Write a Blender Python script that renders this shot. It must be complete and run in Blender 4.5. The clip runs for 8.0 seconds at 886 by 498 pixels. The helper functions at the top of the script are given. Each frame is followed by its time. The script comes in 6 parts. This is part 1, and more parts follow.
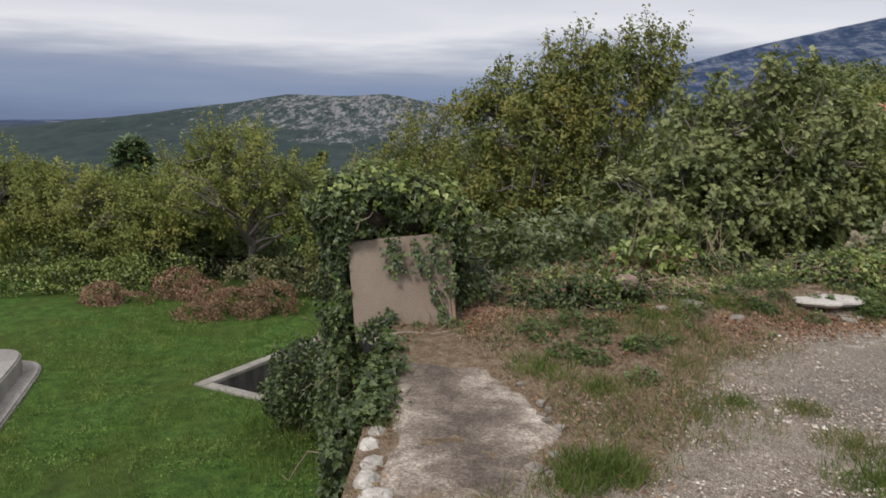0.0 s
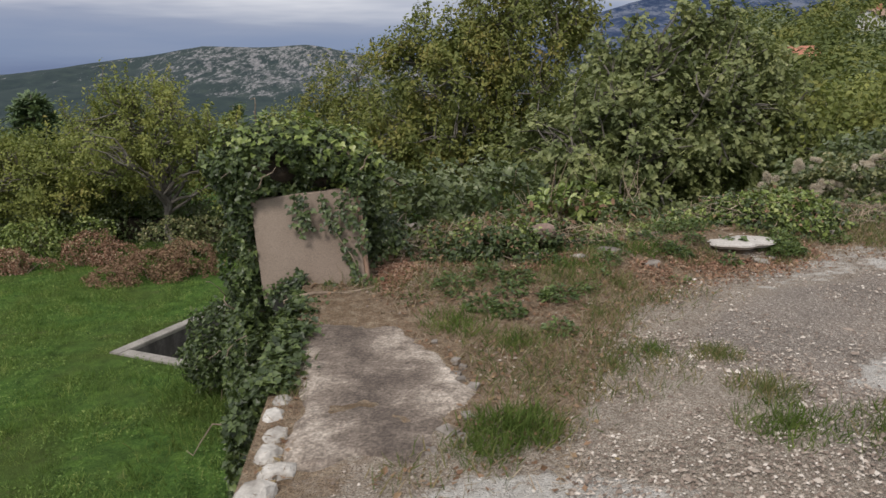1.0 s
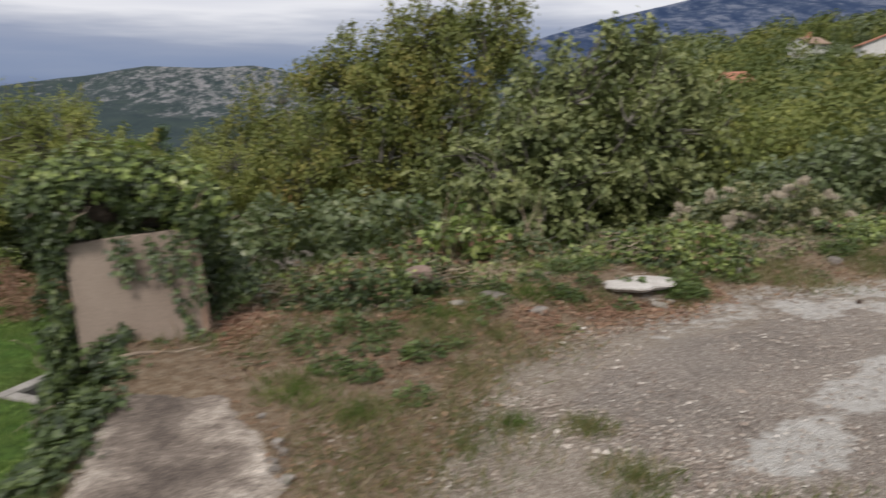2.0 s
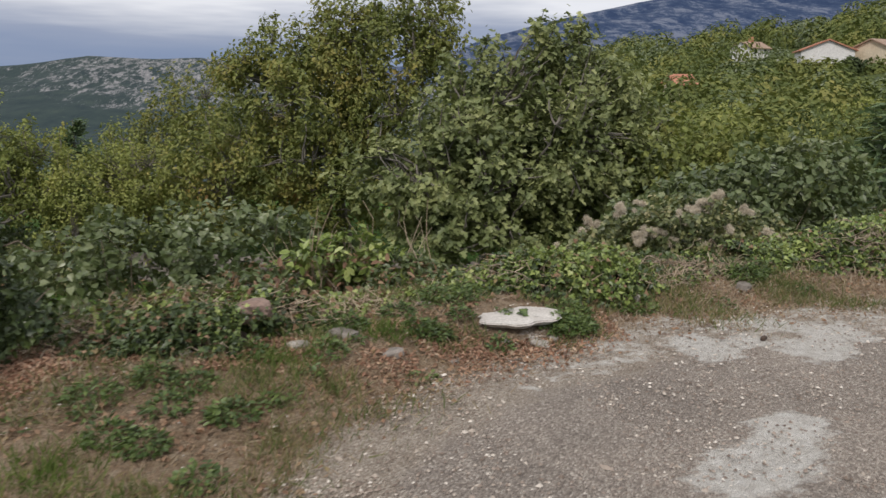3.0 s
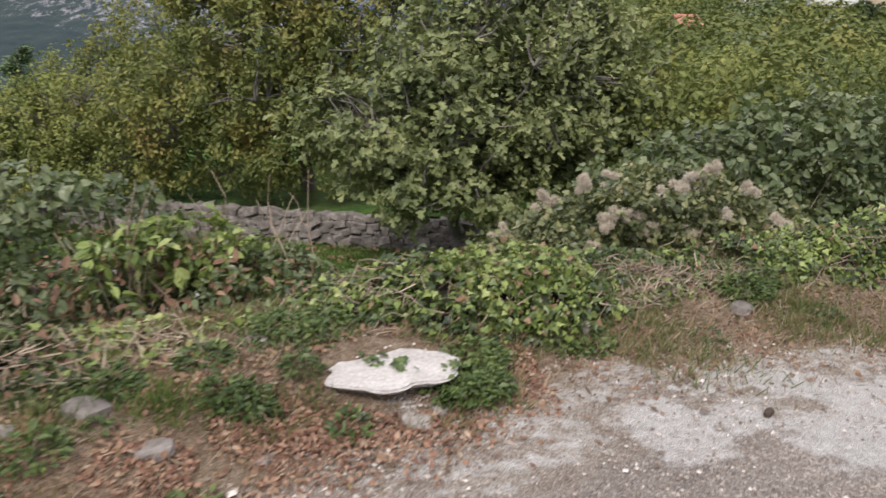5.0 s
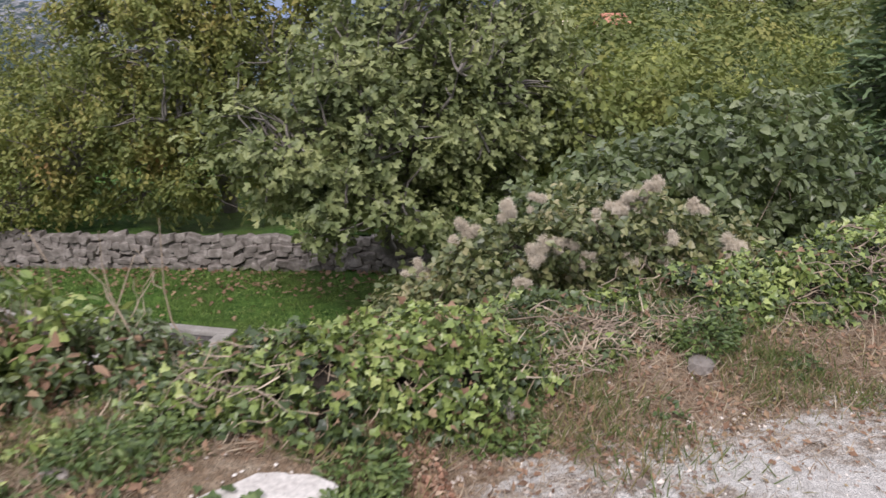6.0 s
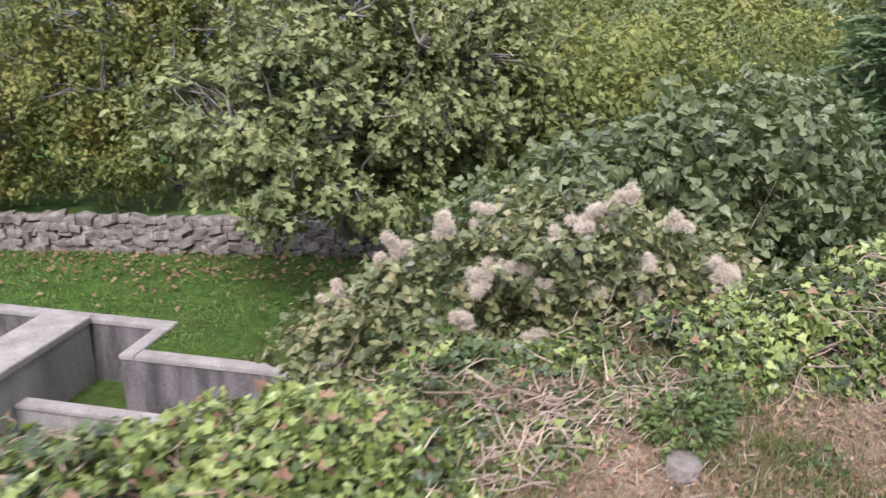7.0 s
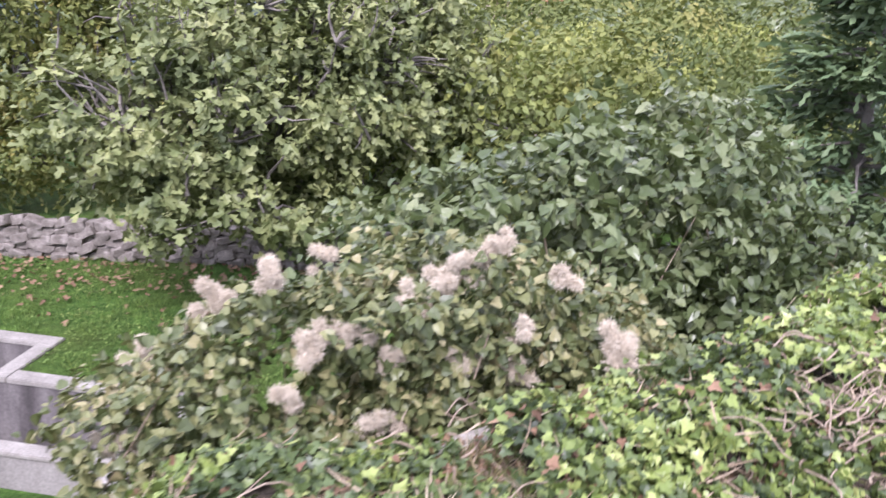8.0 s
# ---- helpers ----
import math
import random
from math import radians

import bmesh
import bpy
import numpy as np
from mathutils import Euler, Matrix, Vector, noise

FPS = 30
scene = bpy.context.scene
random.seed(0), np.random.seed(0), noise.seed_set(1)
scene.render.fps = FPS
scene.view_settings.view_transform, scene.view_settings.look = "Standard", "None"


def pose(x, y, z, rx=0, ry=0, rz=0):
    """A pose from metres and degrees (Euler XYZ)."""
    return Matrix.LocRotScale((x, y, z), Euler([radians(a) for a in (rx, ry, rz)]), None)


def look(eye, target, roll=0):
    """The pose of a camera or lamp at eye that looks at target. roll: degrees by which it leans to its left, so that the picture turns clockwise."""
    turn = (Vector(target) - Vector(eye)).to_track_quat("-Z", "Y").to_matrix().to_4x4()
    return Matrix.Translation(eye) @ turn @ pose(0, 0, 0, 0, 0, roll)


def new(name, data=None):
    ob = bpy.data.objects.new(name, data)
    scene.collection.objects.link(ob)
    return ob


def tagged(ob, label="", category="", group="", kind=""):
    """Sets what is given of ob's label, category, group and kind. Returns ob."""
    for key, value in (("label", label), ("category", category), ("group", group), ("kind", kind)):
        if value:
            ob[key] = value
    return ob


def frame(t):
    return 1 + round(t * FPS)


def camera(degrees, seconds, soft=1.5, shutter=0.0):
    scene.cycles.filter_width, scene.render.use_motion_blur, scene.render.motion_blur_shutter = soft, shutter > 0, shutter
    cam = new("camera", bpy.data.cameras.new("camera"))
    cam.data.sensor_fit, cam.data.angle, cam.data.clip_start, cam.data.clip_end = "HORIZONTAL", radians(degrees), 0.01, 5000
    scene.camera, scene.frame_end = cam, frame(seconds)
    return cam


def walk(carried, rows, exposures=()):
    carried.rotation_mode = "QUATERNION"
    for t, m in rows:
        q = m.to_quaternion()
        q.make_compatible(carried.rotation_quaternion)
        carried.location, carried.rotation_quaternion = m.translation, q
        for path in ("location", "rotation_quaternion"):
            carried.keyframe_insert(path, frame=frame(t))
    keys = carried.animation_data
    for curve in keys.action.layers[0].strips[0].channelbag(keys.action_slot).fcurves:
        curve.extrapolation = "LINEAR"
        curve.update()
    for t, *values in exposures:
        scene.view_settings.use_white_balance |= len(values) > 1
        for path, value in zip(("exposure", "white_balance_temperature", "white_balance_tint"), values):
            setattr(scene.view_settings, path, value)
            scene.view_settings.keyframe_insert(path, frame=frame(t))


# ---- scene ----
cam = camera(60.0, 8.0, shutter=0.4)
PATH = [
    (0, (0.161, 0.145, 1.527), (0.103, 2.114, 1.183), -0.1),
    (0.5, (0.189, 0.198, 1.517), (0.21, 2.152, 1.09), -0.7),
    (1, (0.277, 0.351, 1.501), (0.401, 2.292, 1.032), -1.1),
    (1.5, (0.524, 0.586, 1.523), (0.624, 2.536, 1.087), -1.1),
    (2, (0.879, 0.945, 1.501), (1.138, 2.884, 1.084), -0.6),
    (2.2, (1.038, 1.097, 1.532), (1.402, 3.019, 1.115), 0.2),
    (3.3, (1.749, 1.829, 1.521), (2.149, 3.742, 1.097), 0.8),
    (3.5, (1.843, 1.99, 1.518), (2.262, 3.902, 1.108), 1.0),
    (4, (2.053, 2.331, 1.548), (2.31, 4.278, 1.171), 0.1),
    (4.5, (2.29, 2.76, 1.499), (2.52, 4.694, 1.044), -0.1),
    (5, (2.556, 3.202, 1.47), (2.944, 5.077, 0.892), 2.0),
    (5.2, (2.631, 3.361, 1.48), (3.037, 5.239, 0.925), 2.3),
    (6.3, (3.103, 4.215, 1.452), (3.656, 6.05, 0.879), -0.4),
    (6.5, (3.183, 4.367, 1.455), (3.718, 6.201, 0.866), 0.4),
    (7, (3.514, 4.846, 1.444), (4.09, 6.653, 0.81), 1.0),
    (7.5, (3.88, 5.18, 1.431), (4.509, 6.954, 0.755), 1.0),
    (8, (4.204, 5.464, 1.421), (4.903, 7.23, 0.794), 3.6),
]
EXPOSURES = [(0, 0.4, 6750, 13), (1.5, 0.42, 6750, 14), (3.5, 0.47, 6700, 13), (4.5, 0.6, 6600, 14), (5, 0.86, 6550, 18), (6.5, 1.13, 6250, 22), (7, 1.56, 6150, 25), (7.5, 1.63, 6100, 26), (8, 1.93, 5900, 31)]
walk(cam, [(t, look(eye, target, roll)) for t, eye, target, roll in PATH], EXPOSURES)

# ---- world, sun ----
world = bpy.data.worlds.new("overcast_sky")
scene.world = world
world.use_nodes = True
wt = world.node_tree
wt.nodes.clear()
SUN_EL, SUN_AZ = 48, -150
wout = wt.nodes.new("ShaderNodeOutputWorld")
# nearly closed cloud deck before the clear sky
wmix = wt.nodes.new("ShaderNodeMixShader")
wmix.inputs[0].default_value = 0.86
wsky = wt.nodes.new("ShaderNodeTexSky")
wsky.sky_type, wsky.sun_disc = "NISHITA", False
wsky.dust_density, wsky.air_density, wsky.ozone_density = 0.0, 0.6, 3.0
wsky.sun_elevation, wsky.sun_rotation = radians(SUN_EL), radians(SUN_AZ)
wbg = wt.nodes.new("ShaderNodeBackground")
wbg.inputs["Strength"].default_value = 0.05
wt.links.new(wsky.outputs[0], wbg.inputs[0])
# cloud deck: grey-blue low down, whiter overhead, with long flat bands
wtc = wt.nodes.new("ShaderNodeTexCoord")
wsep = wt.nodes.new("ShaderNodeSeparateXYZ")
wt.links.new(wtc.outputs["Generated"], wsep.inputs[0])
wmap = wt.nodes.new("ShaderNodeMapping")
wmap.inputs["Scale"].default_value = (1.0, 1.0, 9.0)
wt.links.new(wtc.outputs["Generated"], wmap.inputs[0])
wno = wt.nodes.new("ShaderNodeTexNoise")
wno.inputs["Scale"].default_value, wno.inputs["Detail"].default_value = 1.5, 5
wno.inputs["Roughness"].default_value = 0.55
wt.links.new(wmap.outputs[0], wno.inputs[0])
wm = wt.nodes.new("ShaderNodeMath")
wm.operation, wm.inputs[1].default_value, wm.inputs[2].default_value = "MULTIPLY_ADD", 0.15, -0.075
wt.links.new(wno.outputs["Fac"], wm.inputs[0])
wm2 = wt.nodes.new("ShaderNodeMath")
wm2.operation = "ADD"
wt.links.new(wm.outputs[0], wm2.inputs[0])
wt.links.new(wsep.outputs["Z"], wm2.inputs[1])
wr = wt.nodes.new("ShaderNodeValToRGB")
els = wr.color_ramp.elements
els[0].position, els[0].color = 0.0, (0.1, 0.15, 0.3, 1)
els[1].position, els[1].color = 1.0, (0.92, 0.96, 1.0, 1)
for p, c in ((0.025, (0.165, 0.225, 0.375, 1)), (0.05, (0.21, 0.265, 0.4, 1)), (0.074, (0.28, 0.325, 0.44, 1)), (0.092, (0.5, 0.535, 0.61, 1)), (0.108, (0.78, 0.81, 0.85, 1)), (0.13, (0.7, 0.73, 0.79, 1)), (0.16, (0.62, 0.66, 0.73, 1)), (0.25, (0.72, 0.76, 0.81, 1))):
    e = els.new(p)
    e.color = c
wt.links.new(wm2.outputs[0], wr.inputs[0])
wbg2 = wt.nodes.new("ShaderNodeBackground")
wbg2.inputs["Strength"].default_value = 0.82
wt.links.new(wr.outputs[0], wbg2.inputs[0])
wt.links.new(wbg.outputs[0], wmix.inputs[1])
wt.links.new(wbg2.outputs[0], wmix.inputs[2])
wt.links.new(wmix.outputs[0], wout.inputs[0])

sun = new("sun", bpy.data.lights.new("sun", "SUN"))
sun.data.energy, sun.data.angle, sun.data.color = 1.5, radians(14), (1.0, 0.97, 0.93)
sun.matrix_world = pose(0, 0, 40, 90 - SUN_EL, 0, 180 - SUN_AZ)


# ---- materials ----
def nodes(name):
    m = bpy.data.materials.new(name)
    m.use_nodes = True
    t = m.node_tree
    return m, t, t.nodes["Principled BSDF"], t.links.new


def nz(t, scale, detail=4, rough=0.55, vec=None, stretch=None):
    n = t.nodes.new("ShaderNodeTexNoise")
    n.inputs["Scale"].default_value, n.inputs["Detail"].default_value, n.inputs["Roughness"].default_value = scale, detail, rough
    if vec is None:
        g = t.nodes.new("ShaderNodeNewGeometry")
        vec = g.outputs["Position"]
    if stretch:
        mp = t.nodes.new("ShaderNodeMapping")
        mp.inputs["Scale"].default_value = stretch
        t.links.new(vec, mp.inputs[0])
        vec = mp.outputs[0]
    t.links.new(vec, n.inputs["Vector"])
    return n.outputs["Fac"]


def ramp(t, fac, stops):
    r = t.nodes.new("ShaderNodeValToRGB")
    e = r.color_ramp.elements
    e[0].position, e[0].color = stops[0][0], (*stops[0][1], 1)
    e[1].position, e[1].color = stops[-1][0], (*stops[-1][1], 1)
    for p, c in stops[1:-1]:
        e.new(p).color = (*c, 1)
    t.links.new(fac, r.inputs[0])
    return r.outputs[0]


def mix(t, fac, a, b, kind="MIX"):
    m = t.nodes.new("ShaderNodeMix")
    m.data_type, m.blend_type = "RGBA", kind
    for v, s in ((fac, m.inputs[0]), (a, m.inputs[6]), (b, m.inputs[7])):
        if isinstance(v, (int, float)):
            s.default_value = v
        elif isinstance(v, tuple):
            s.default_value = (*v, 1)
        else:
            t.links.new(v, s)
    return m.outputs[2]


def bump(t, bsdf, fac, strength, dist):
    b = t.nodes.new("ShaderNodeBump")
    b.inputs["Strength"].default_value, b.inputs["Distance"].default_value = strength, dist
    t.links.new(fac, b.inputs["Height"])
    t.links.new(b.outputs[0], bsdf.inputs["Normal"])


def math2(t, op, a, b=0.0):
    m = t.nodes.new("ShaderNodeMath")
    m.operation = op
    for v, s in ((a, m.inputs[0]), (b, m.inputs[1])):
        if isinstance(v, (int, float)):
            s.default_value = v
        else:
            t.links.new(v, s)
    return m.outputs[0]


def leaf_material(name, stops, rough=0.5, through_light=0.2, patch=0.6, own=0.62):
    """Leaves: colour by the single leaf and by slow patches through the plant."""
    m, t, b, link = nodes(name)
    g = t.nodes.new("ShaderNodeNewGeometry")
    n = nz(t, patch, 2)
    f = math2(t, "ADD", math2(t, "MULTIPLY", g.outputs["Random Per Island"], own), math2(t, "MULTIPLY", n, 1.5 - own * 1.2))
    c = ramp(t, math2(t, "SUBTRACT", f, 0.25 - own * 0.1), stops)
    fine = nz(t, 60, 2)
    c = mix(t, 0.35, c, ramp(t, fine, [(0.3, (0.6, 0.6, 0.6)), (0.7, (1.3, 1.3, 1.25))]), "MULTIPLY")
    link(c, b.inputs["Base Color"])
    b.inputs["Roughness"].default_value = rough
    b.inputs["Specular IOR Level"].default_value = 0.2 if "grass" in name else 0.45
    tr = t.nodes.new("ShaderNodeBsdfTranslucent")
    link(mix(t, 0.5, c, (0.16, 0.2, 0.03)), tr.inputs[0])
    ms = t.nodes.new("ShaderNodeMixShader")
    ms.inputs[0].default_value = through_light
    link(b.outputs[0], ms.inputs[1])
    link(tr.outputs[0], ms.inputs[2])
    link(ms.outputs[0], t.nodes["Material Output"].inputs[0])
    return m


def plain_material(name, stops, scale, rough=0.85, grain=None, relief=(0.5, 0.01), stretch=None):
    m, t, b, link = nodes(name)
    c = ramp(t, nz(t, scale, 6, 0.6, stretch=stretch), stops)
    gs = grain or scale * 14
    fine = nz(t, gs, 5, 0.65)
    c = mix(t, 0.6, c, ramp(t, fine, [(0.3, (0.55, 0.55, 0.55)), (0.7, (1.35, 1.35, 1.35))]), "MULTIPLY")
    link(c, b.inputs["Base Color"])
    b.inputs["Roughness"].default_value = rough
    bump(t, b, fine, *relief)
    return m


M = {}
M["fig"] = leaf_material("fig_leaf", [(0.1, (0.048, 0.068, 0.026)), (0.36, (0.135, 0.168, 0.062)), (0.62, (0.25, 0.28, 0.11)), (0.95, (0.42, 0.43, 0.19))], 0.55, 0.24, 1.5, 0.3)
M["ochre"] = leaf_material("turning_leaf", [(0.1, (0.06, 0.08, 0.022)), (0.34, (0.15, 0.182, 0.048)), (0.58, (0.245, 0.26, 0.07)), (0.8, (0.33, 0.275, 0.078)), (0.97, (0.4, 0.21, 0.08))], 0.6, 0.3, 0.9, 0.3)
M["olive"] = leaf_material("olive_green_leaf", [(0.1, (0.09, 0.12, 0.032)), (0.36, (0.2, 0.24, 0.062)), (0.66, (0.32, 0.34, 0.09)), (0.95, (0.42, 0.34, 0.11))], 0.6, 0.3, 0.9, 0.28)
M["broad"] = leaf_material("broad_leaf", [(0.1, (0.04, 0.06, 0.022)), (0.42, (0.095, 0.13, 0.05)), (0.72, (0.17, 0.205, 0.095)), (0.95, (0.3, 0.32, 0.18))], 0.36, 0.22, 1.4, 0.5)
M["ivy"] = leaf_material("ivy_leaf", [(0.08, (0.018, 0.03, 0.012)), (0.4, (0.045, 0.07, 0.024)), (0.7, (0.09, 0.13, 0.042)), (0.95, (0.19, 0.24, 0.08))], 0.42, 0.15, 2.4, 0.6)
# young ivy green, raised to carry the light on top leaves
M["ivy_light"] = leaf_material("young_lit_ivy_leaf", [(0.08, (0.045, 0.065, 0.02)), (0.35, (0.125, 0.18, 0.045)), (0.65, (0.25, 0.32, 0.085)), (0.95, (0.42, 0.46, 0.17))], 0.36, 0.24, 2.4, 0.65)
M["clematis"] = leaf_material("clematis_leaf", [(0.1, (0.045, 0.062, 0.024)), (0.42, (0.115, 0.14, 0.055)), (0.7, (0.23, 0.235, 0.1)), (0.95, (0.42, 0.34, 0.2))], 0.42, 0.22, 2.6, 0.6)
M["rust"] = leaf_material("dry_leaf", [(0.1, (0.1, 0.055, 0.034)), (0.4, (0.215, 0.12, 0.072)), (0.7, (0.31, 0.2, 0.125)), (0.95, (0.25, 0.2, 0.085))], 0.75, 0.15, 1.2)
M["red_leaf"] = leaf_material("reddish_dry_leaf", [(0.1, (0.12, 0.055, 0.035)), (0.4, (0.27, 0.135, 0.085)), (0.7, (0.38, 0.235, 0.155)), (0.95, (0.5, 0.39, 0.28))], 0.75, 0.15, 3.5, 0.75)
M["conifer"] = leaf_material("conifer_needle", [(0.1, (0.05, 0.085, 0.04)), (0.5, (0.12, 0.185, 0.085)), (0.95, (0.22, 0.29, 0.14))], 0.6, 0.25)
M["hill"] = leaf_material("hillside_leaf", [(0.2, (0.035, 0.055, 0.017)), (0.42, (0.095, 0.125, 0.032)), (0.6, (0.165, 0.185, 0.046)), (0.82, (0.255, 0.235, 0.066))], 0.8, 0.2, 0.17, 0.06)
M["grass"] = leaf_material("grass_blade", [(0.12, (0.045, 0.088, 0.021)), (0.4, (0.116, 0.208, 0.046)), (0.65, (0.205, 0.3, 0.08)), (0.9, (0.35, 0.4, 0.13))], 0.6, 0.3, 1.8, 0.45)
M["tuft"] = leaf_material("tuft_grass_blade", [(0.1, (0.035, 0.065, 0.014)), (0.45, (0.085, 0.14, 0.03)), (0.75, (0.16, 0.21, 0.055)), (0.95, (0.34, 0.32, 0.13))], 0.65, 0.25, 6.0, 0.5)
M["wild_grass"] = leaf_material("wild_grass_blade", [(0.1, (0.0598, 0.092, 0.0299)), (0.45, (0.1196, 0.161, 0.0524)), (0.7, (0.2631, 0.2185, 0.1047)), (0.95, (0.4066, 0.3105, 0.1943))], 0.7, 0.25, 2.0)
M["straw"] = leaf_material("dry_straw", [(0.1, (0.17, 0.115, 0.075)), (0.5, (0.35, 0.265, 0.185)), (0.95, (0.56, 0.47, 0.35))], 0.8, 0.15, 1.5)
M["weed"] = leaf_material("weed_leaf", [(0.1, (0.03, 0.055, 0.015)), (0.5, (0.09, 0.14, 0.04)), (0.95, (0.2, 0.26, 0.08))], 0.45, 0.25, 2.0)
M["fluff"] = leaf_material("seed_fluff", [(0.1, (0.46, 0.39, 0.3)), (0.5, (0.62, 0.54, 0.43)), (0.95, (0.76, 0.7, 0.59))], 0.95, 0.1, 5.0)
M["bark"] = plain_material("grey_bark", [(0.3, (0.1, 0.085, 0.07)), (0.7, (0.24, 0.22, 0.19))], 4, 0.9, 60, (0.8, 0.01))
M["vine"] = plain_material("vine_wood", [(0.3, (0.16, 0.115, 0.08)), (0.7, (0.4, 0.32, 0.24))], 6, 0.85, 80)
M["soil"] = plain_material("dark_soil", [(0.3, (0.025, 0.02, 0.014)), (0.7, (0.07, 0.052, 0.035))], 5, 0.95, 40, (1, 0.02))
M["limestone"] = plain_material("limestone", [(0.25, (0.11, 0.095, 0.078)), (0.45, (0.24, 0.215, 0.185)), (0.6, (0.38, 0.345, 0.3)), (0.8, (0.52, 0.485, 0.43))], 9, 0.85, 45, (0.8, 0.012))
M["white_stone"] = plain_material("white_limestone", [(0.25, (0.16, 0.14, 0.12)), (0.42, (0.4, 0.37, 0.33)), (0.7, (0.66, 0.63, 0.58))], 7, 0.85, 45, (0.9, 0.014))
M["red_stone"] = plain_material("reddish_stone", [(0.3, (0.16, 0.1, 0.075)), (0.7, (0.32, 0.23, 0.19))], 8, 0.9, 60, (0.8, 0.01))
M["mossy_stone"] = plain_material("mossy_grey_stone", [(0.25, (0.08, 0.068, 0.055)), (0.5, (0.2, 0.175, 0.15)), (0.7, (0.35, 0.315, 0.28)), (0.85, (0.48, 0.44, 0.4))], 6, 0.9, 50, (0.8, 0.012))
M["panel"] = plain_material("brown_fibre_board", [(0.3, (0.26, 0.2, 0.155)), (0.7, (0.33, 0.26, 0.205))], 3, 0.7, 130, (0.15, 0.002))
M["panel_edge"] = plain_material("board_edge", [(0.3, (0.3, 0.18, 0.12)), (0.7, (0.42, 0.3, 0.22))], 8, 0.85)
M["concrete"] = plain_material("weathered_concrete", [(0.25, (0.16, 0.15, 0.14)), (0.55, (0.3, 0.28, 0.26)), (0.8, (0.42, 0.4, 0.37))], 1.6, 0.9, 30, (0.4, 0.006), (1, 1, 0.35))
M["coping"] = plain_material("pale_concrete_coping", [(0.25, (0.18, 0.165, 0.145)), (0.55, (0.3, 0.28, 0.25)), (0.8, (0.42, 0.4, 0.36))], 2.4, 0.9, 40, (0.4, 0.005))
M["limewash"] = plain_material("pale_limestone_slab", [(0.25, (0.33, 0.3, 0.27)), (0.5, (0.5, 0.47, 0.43)), (0.8, (0.62, 0.59, 0.55))], 7, 0.9, 60, (0.5, 0.006))
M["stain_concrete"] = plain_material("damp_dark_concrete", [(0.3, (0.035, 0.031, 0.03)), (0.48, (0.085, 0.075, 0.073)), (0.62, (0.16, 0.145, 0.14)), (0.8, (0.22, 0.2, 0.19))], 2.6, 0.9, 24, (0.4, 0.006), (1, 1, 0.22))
M["plaster"] = plain_material("white_plaster", [(0.3, (0.62, 0.6, 0.57)), (0.7, (0.75, 0.74, 0.72))], 0.6, 0.9, 8)
M["cream"] = plain_material("cream_plaster", [(0.3, (0.55, 0.45, 0.32)), (0.7, (0.66, 0.57, 0.43))], 0.6, 0.9, 8)
M["roof"] = plain_material("red_roof_tile", [(0.3, (0.36, 0.14, 0.085)), (0.7, (0.5, 0.23, 0.15))], 1.5, 0.85, 12)
M["roof_brown"] = plain_material("brown_roof_tile", [(0.3, (0.26, 0.17, 0.12)), (0.7, (0.36, 0.26, 0.19))], 1.5, 0.85, 12)
M["glass"], _t, _b, _l = nodes("dark_window_glass")
_b.inputs["Base Color"].default_value, _b.inputs["Roughness"].default_value = (0.03, 0.035, 0.04, 1), 0.08
M["clod"] = plain_material("dark_brown_earth", [(0.3, (0.04, 0.026, 0.018)), (0.7, (0.1, 0.065, 0.045))], 20, 0.9)


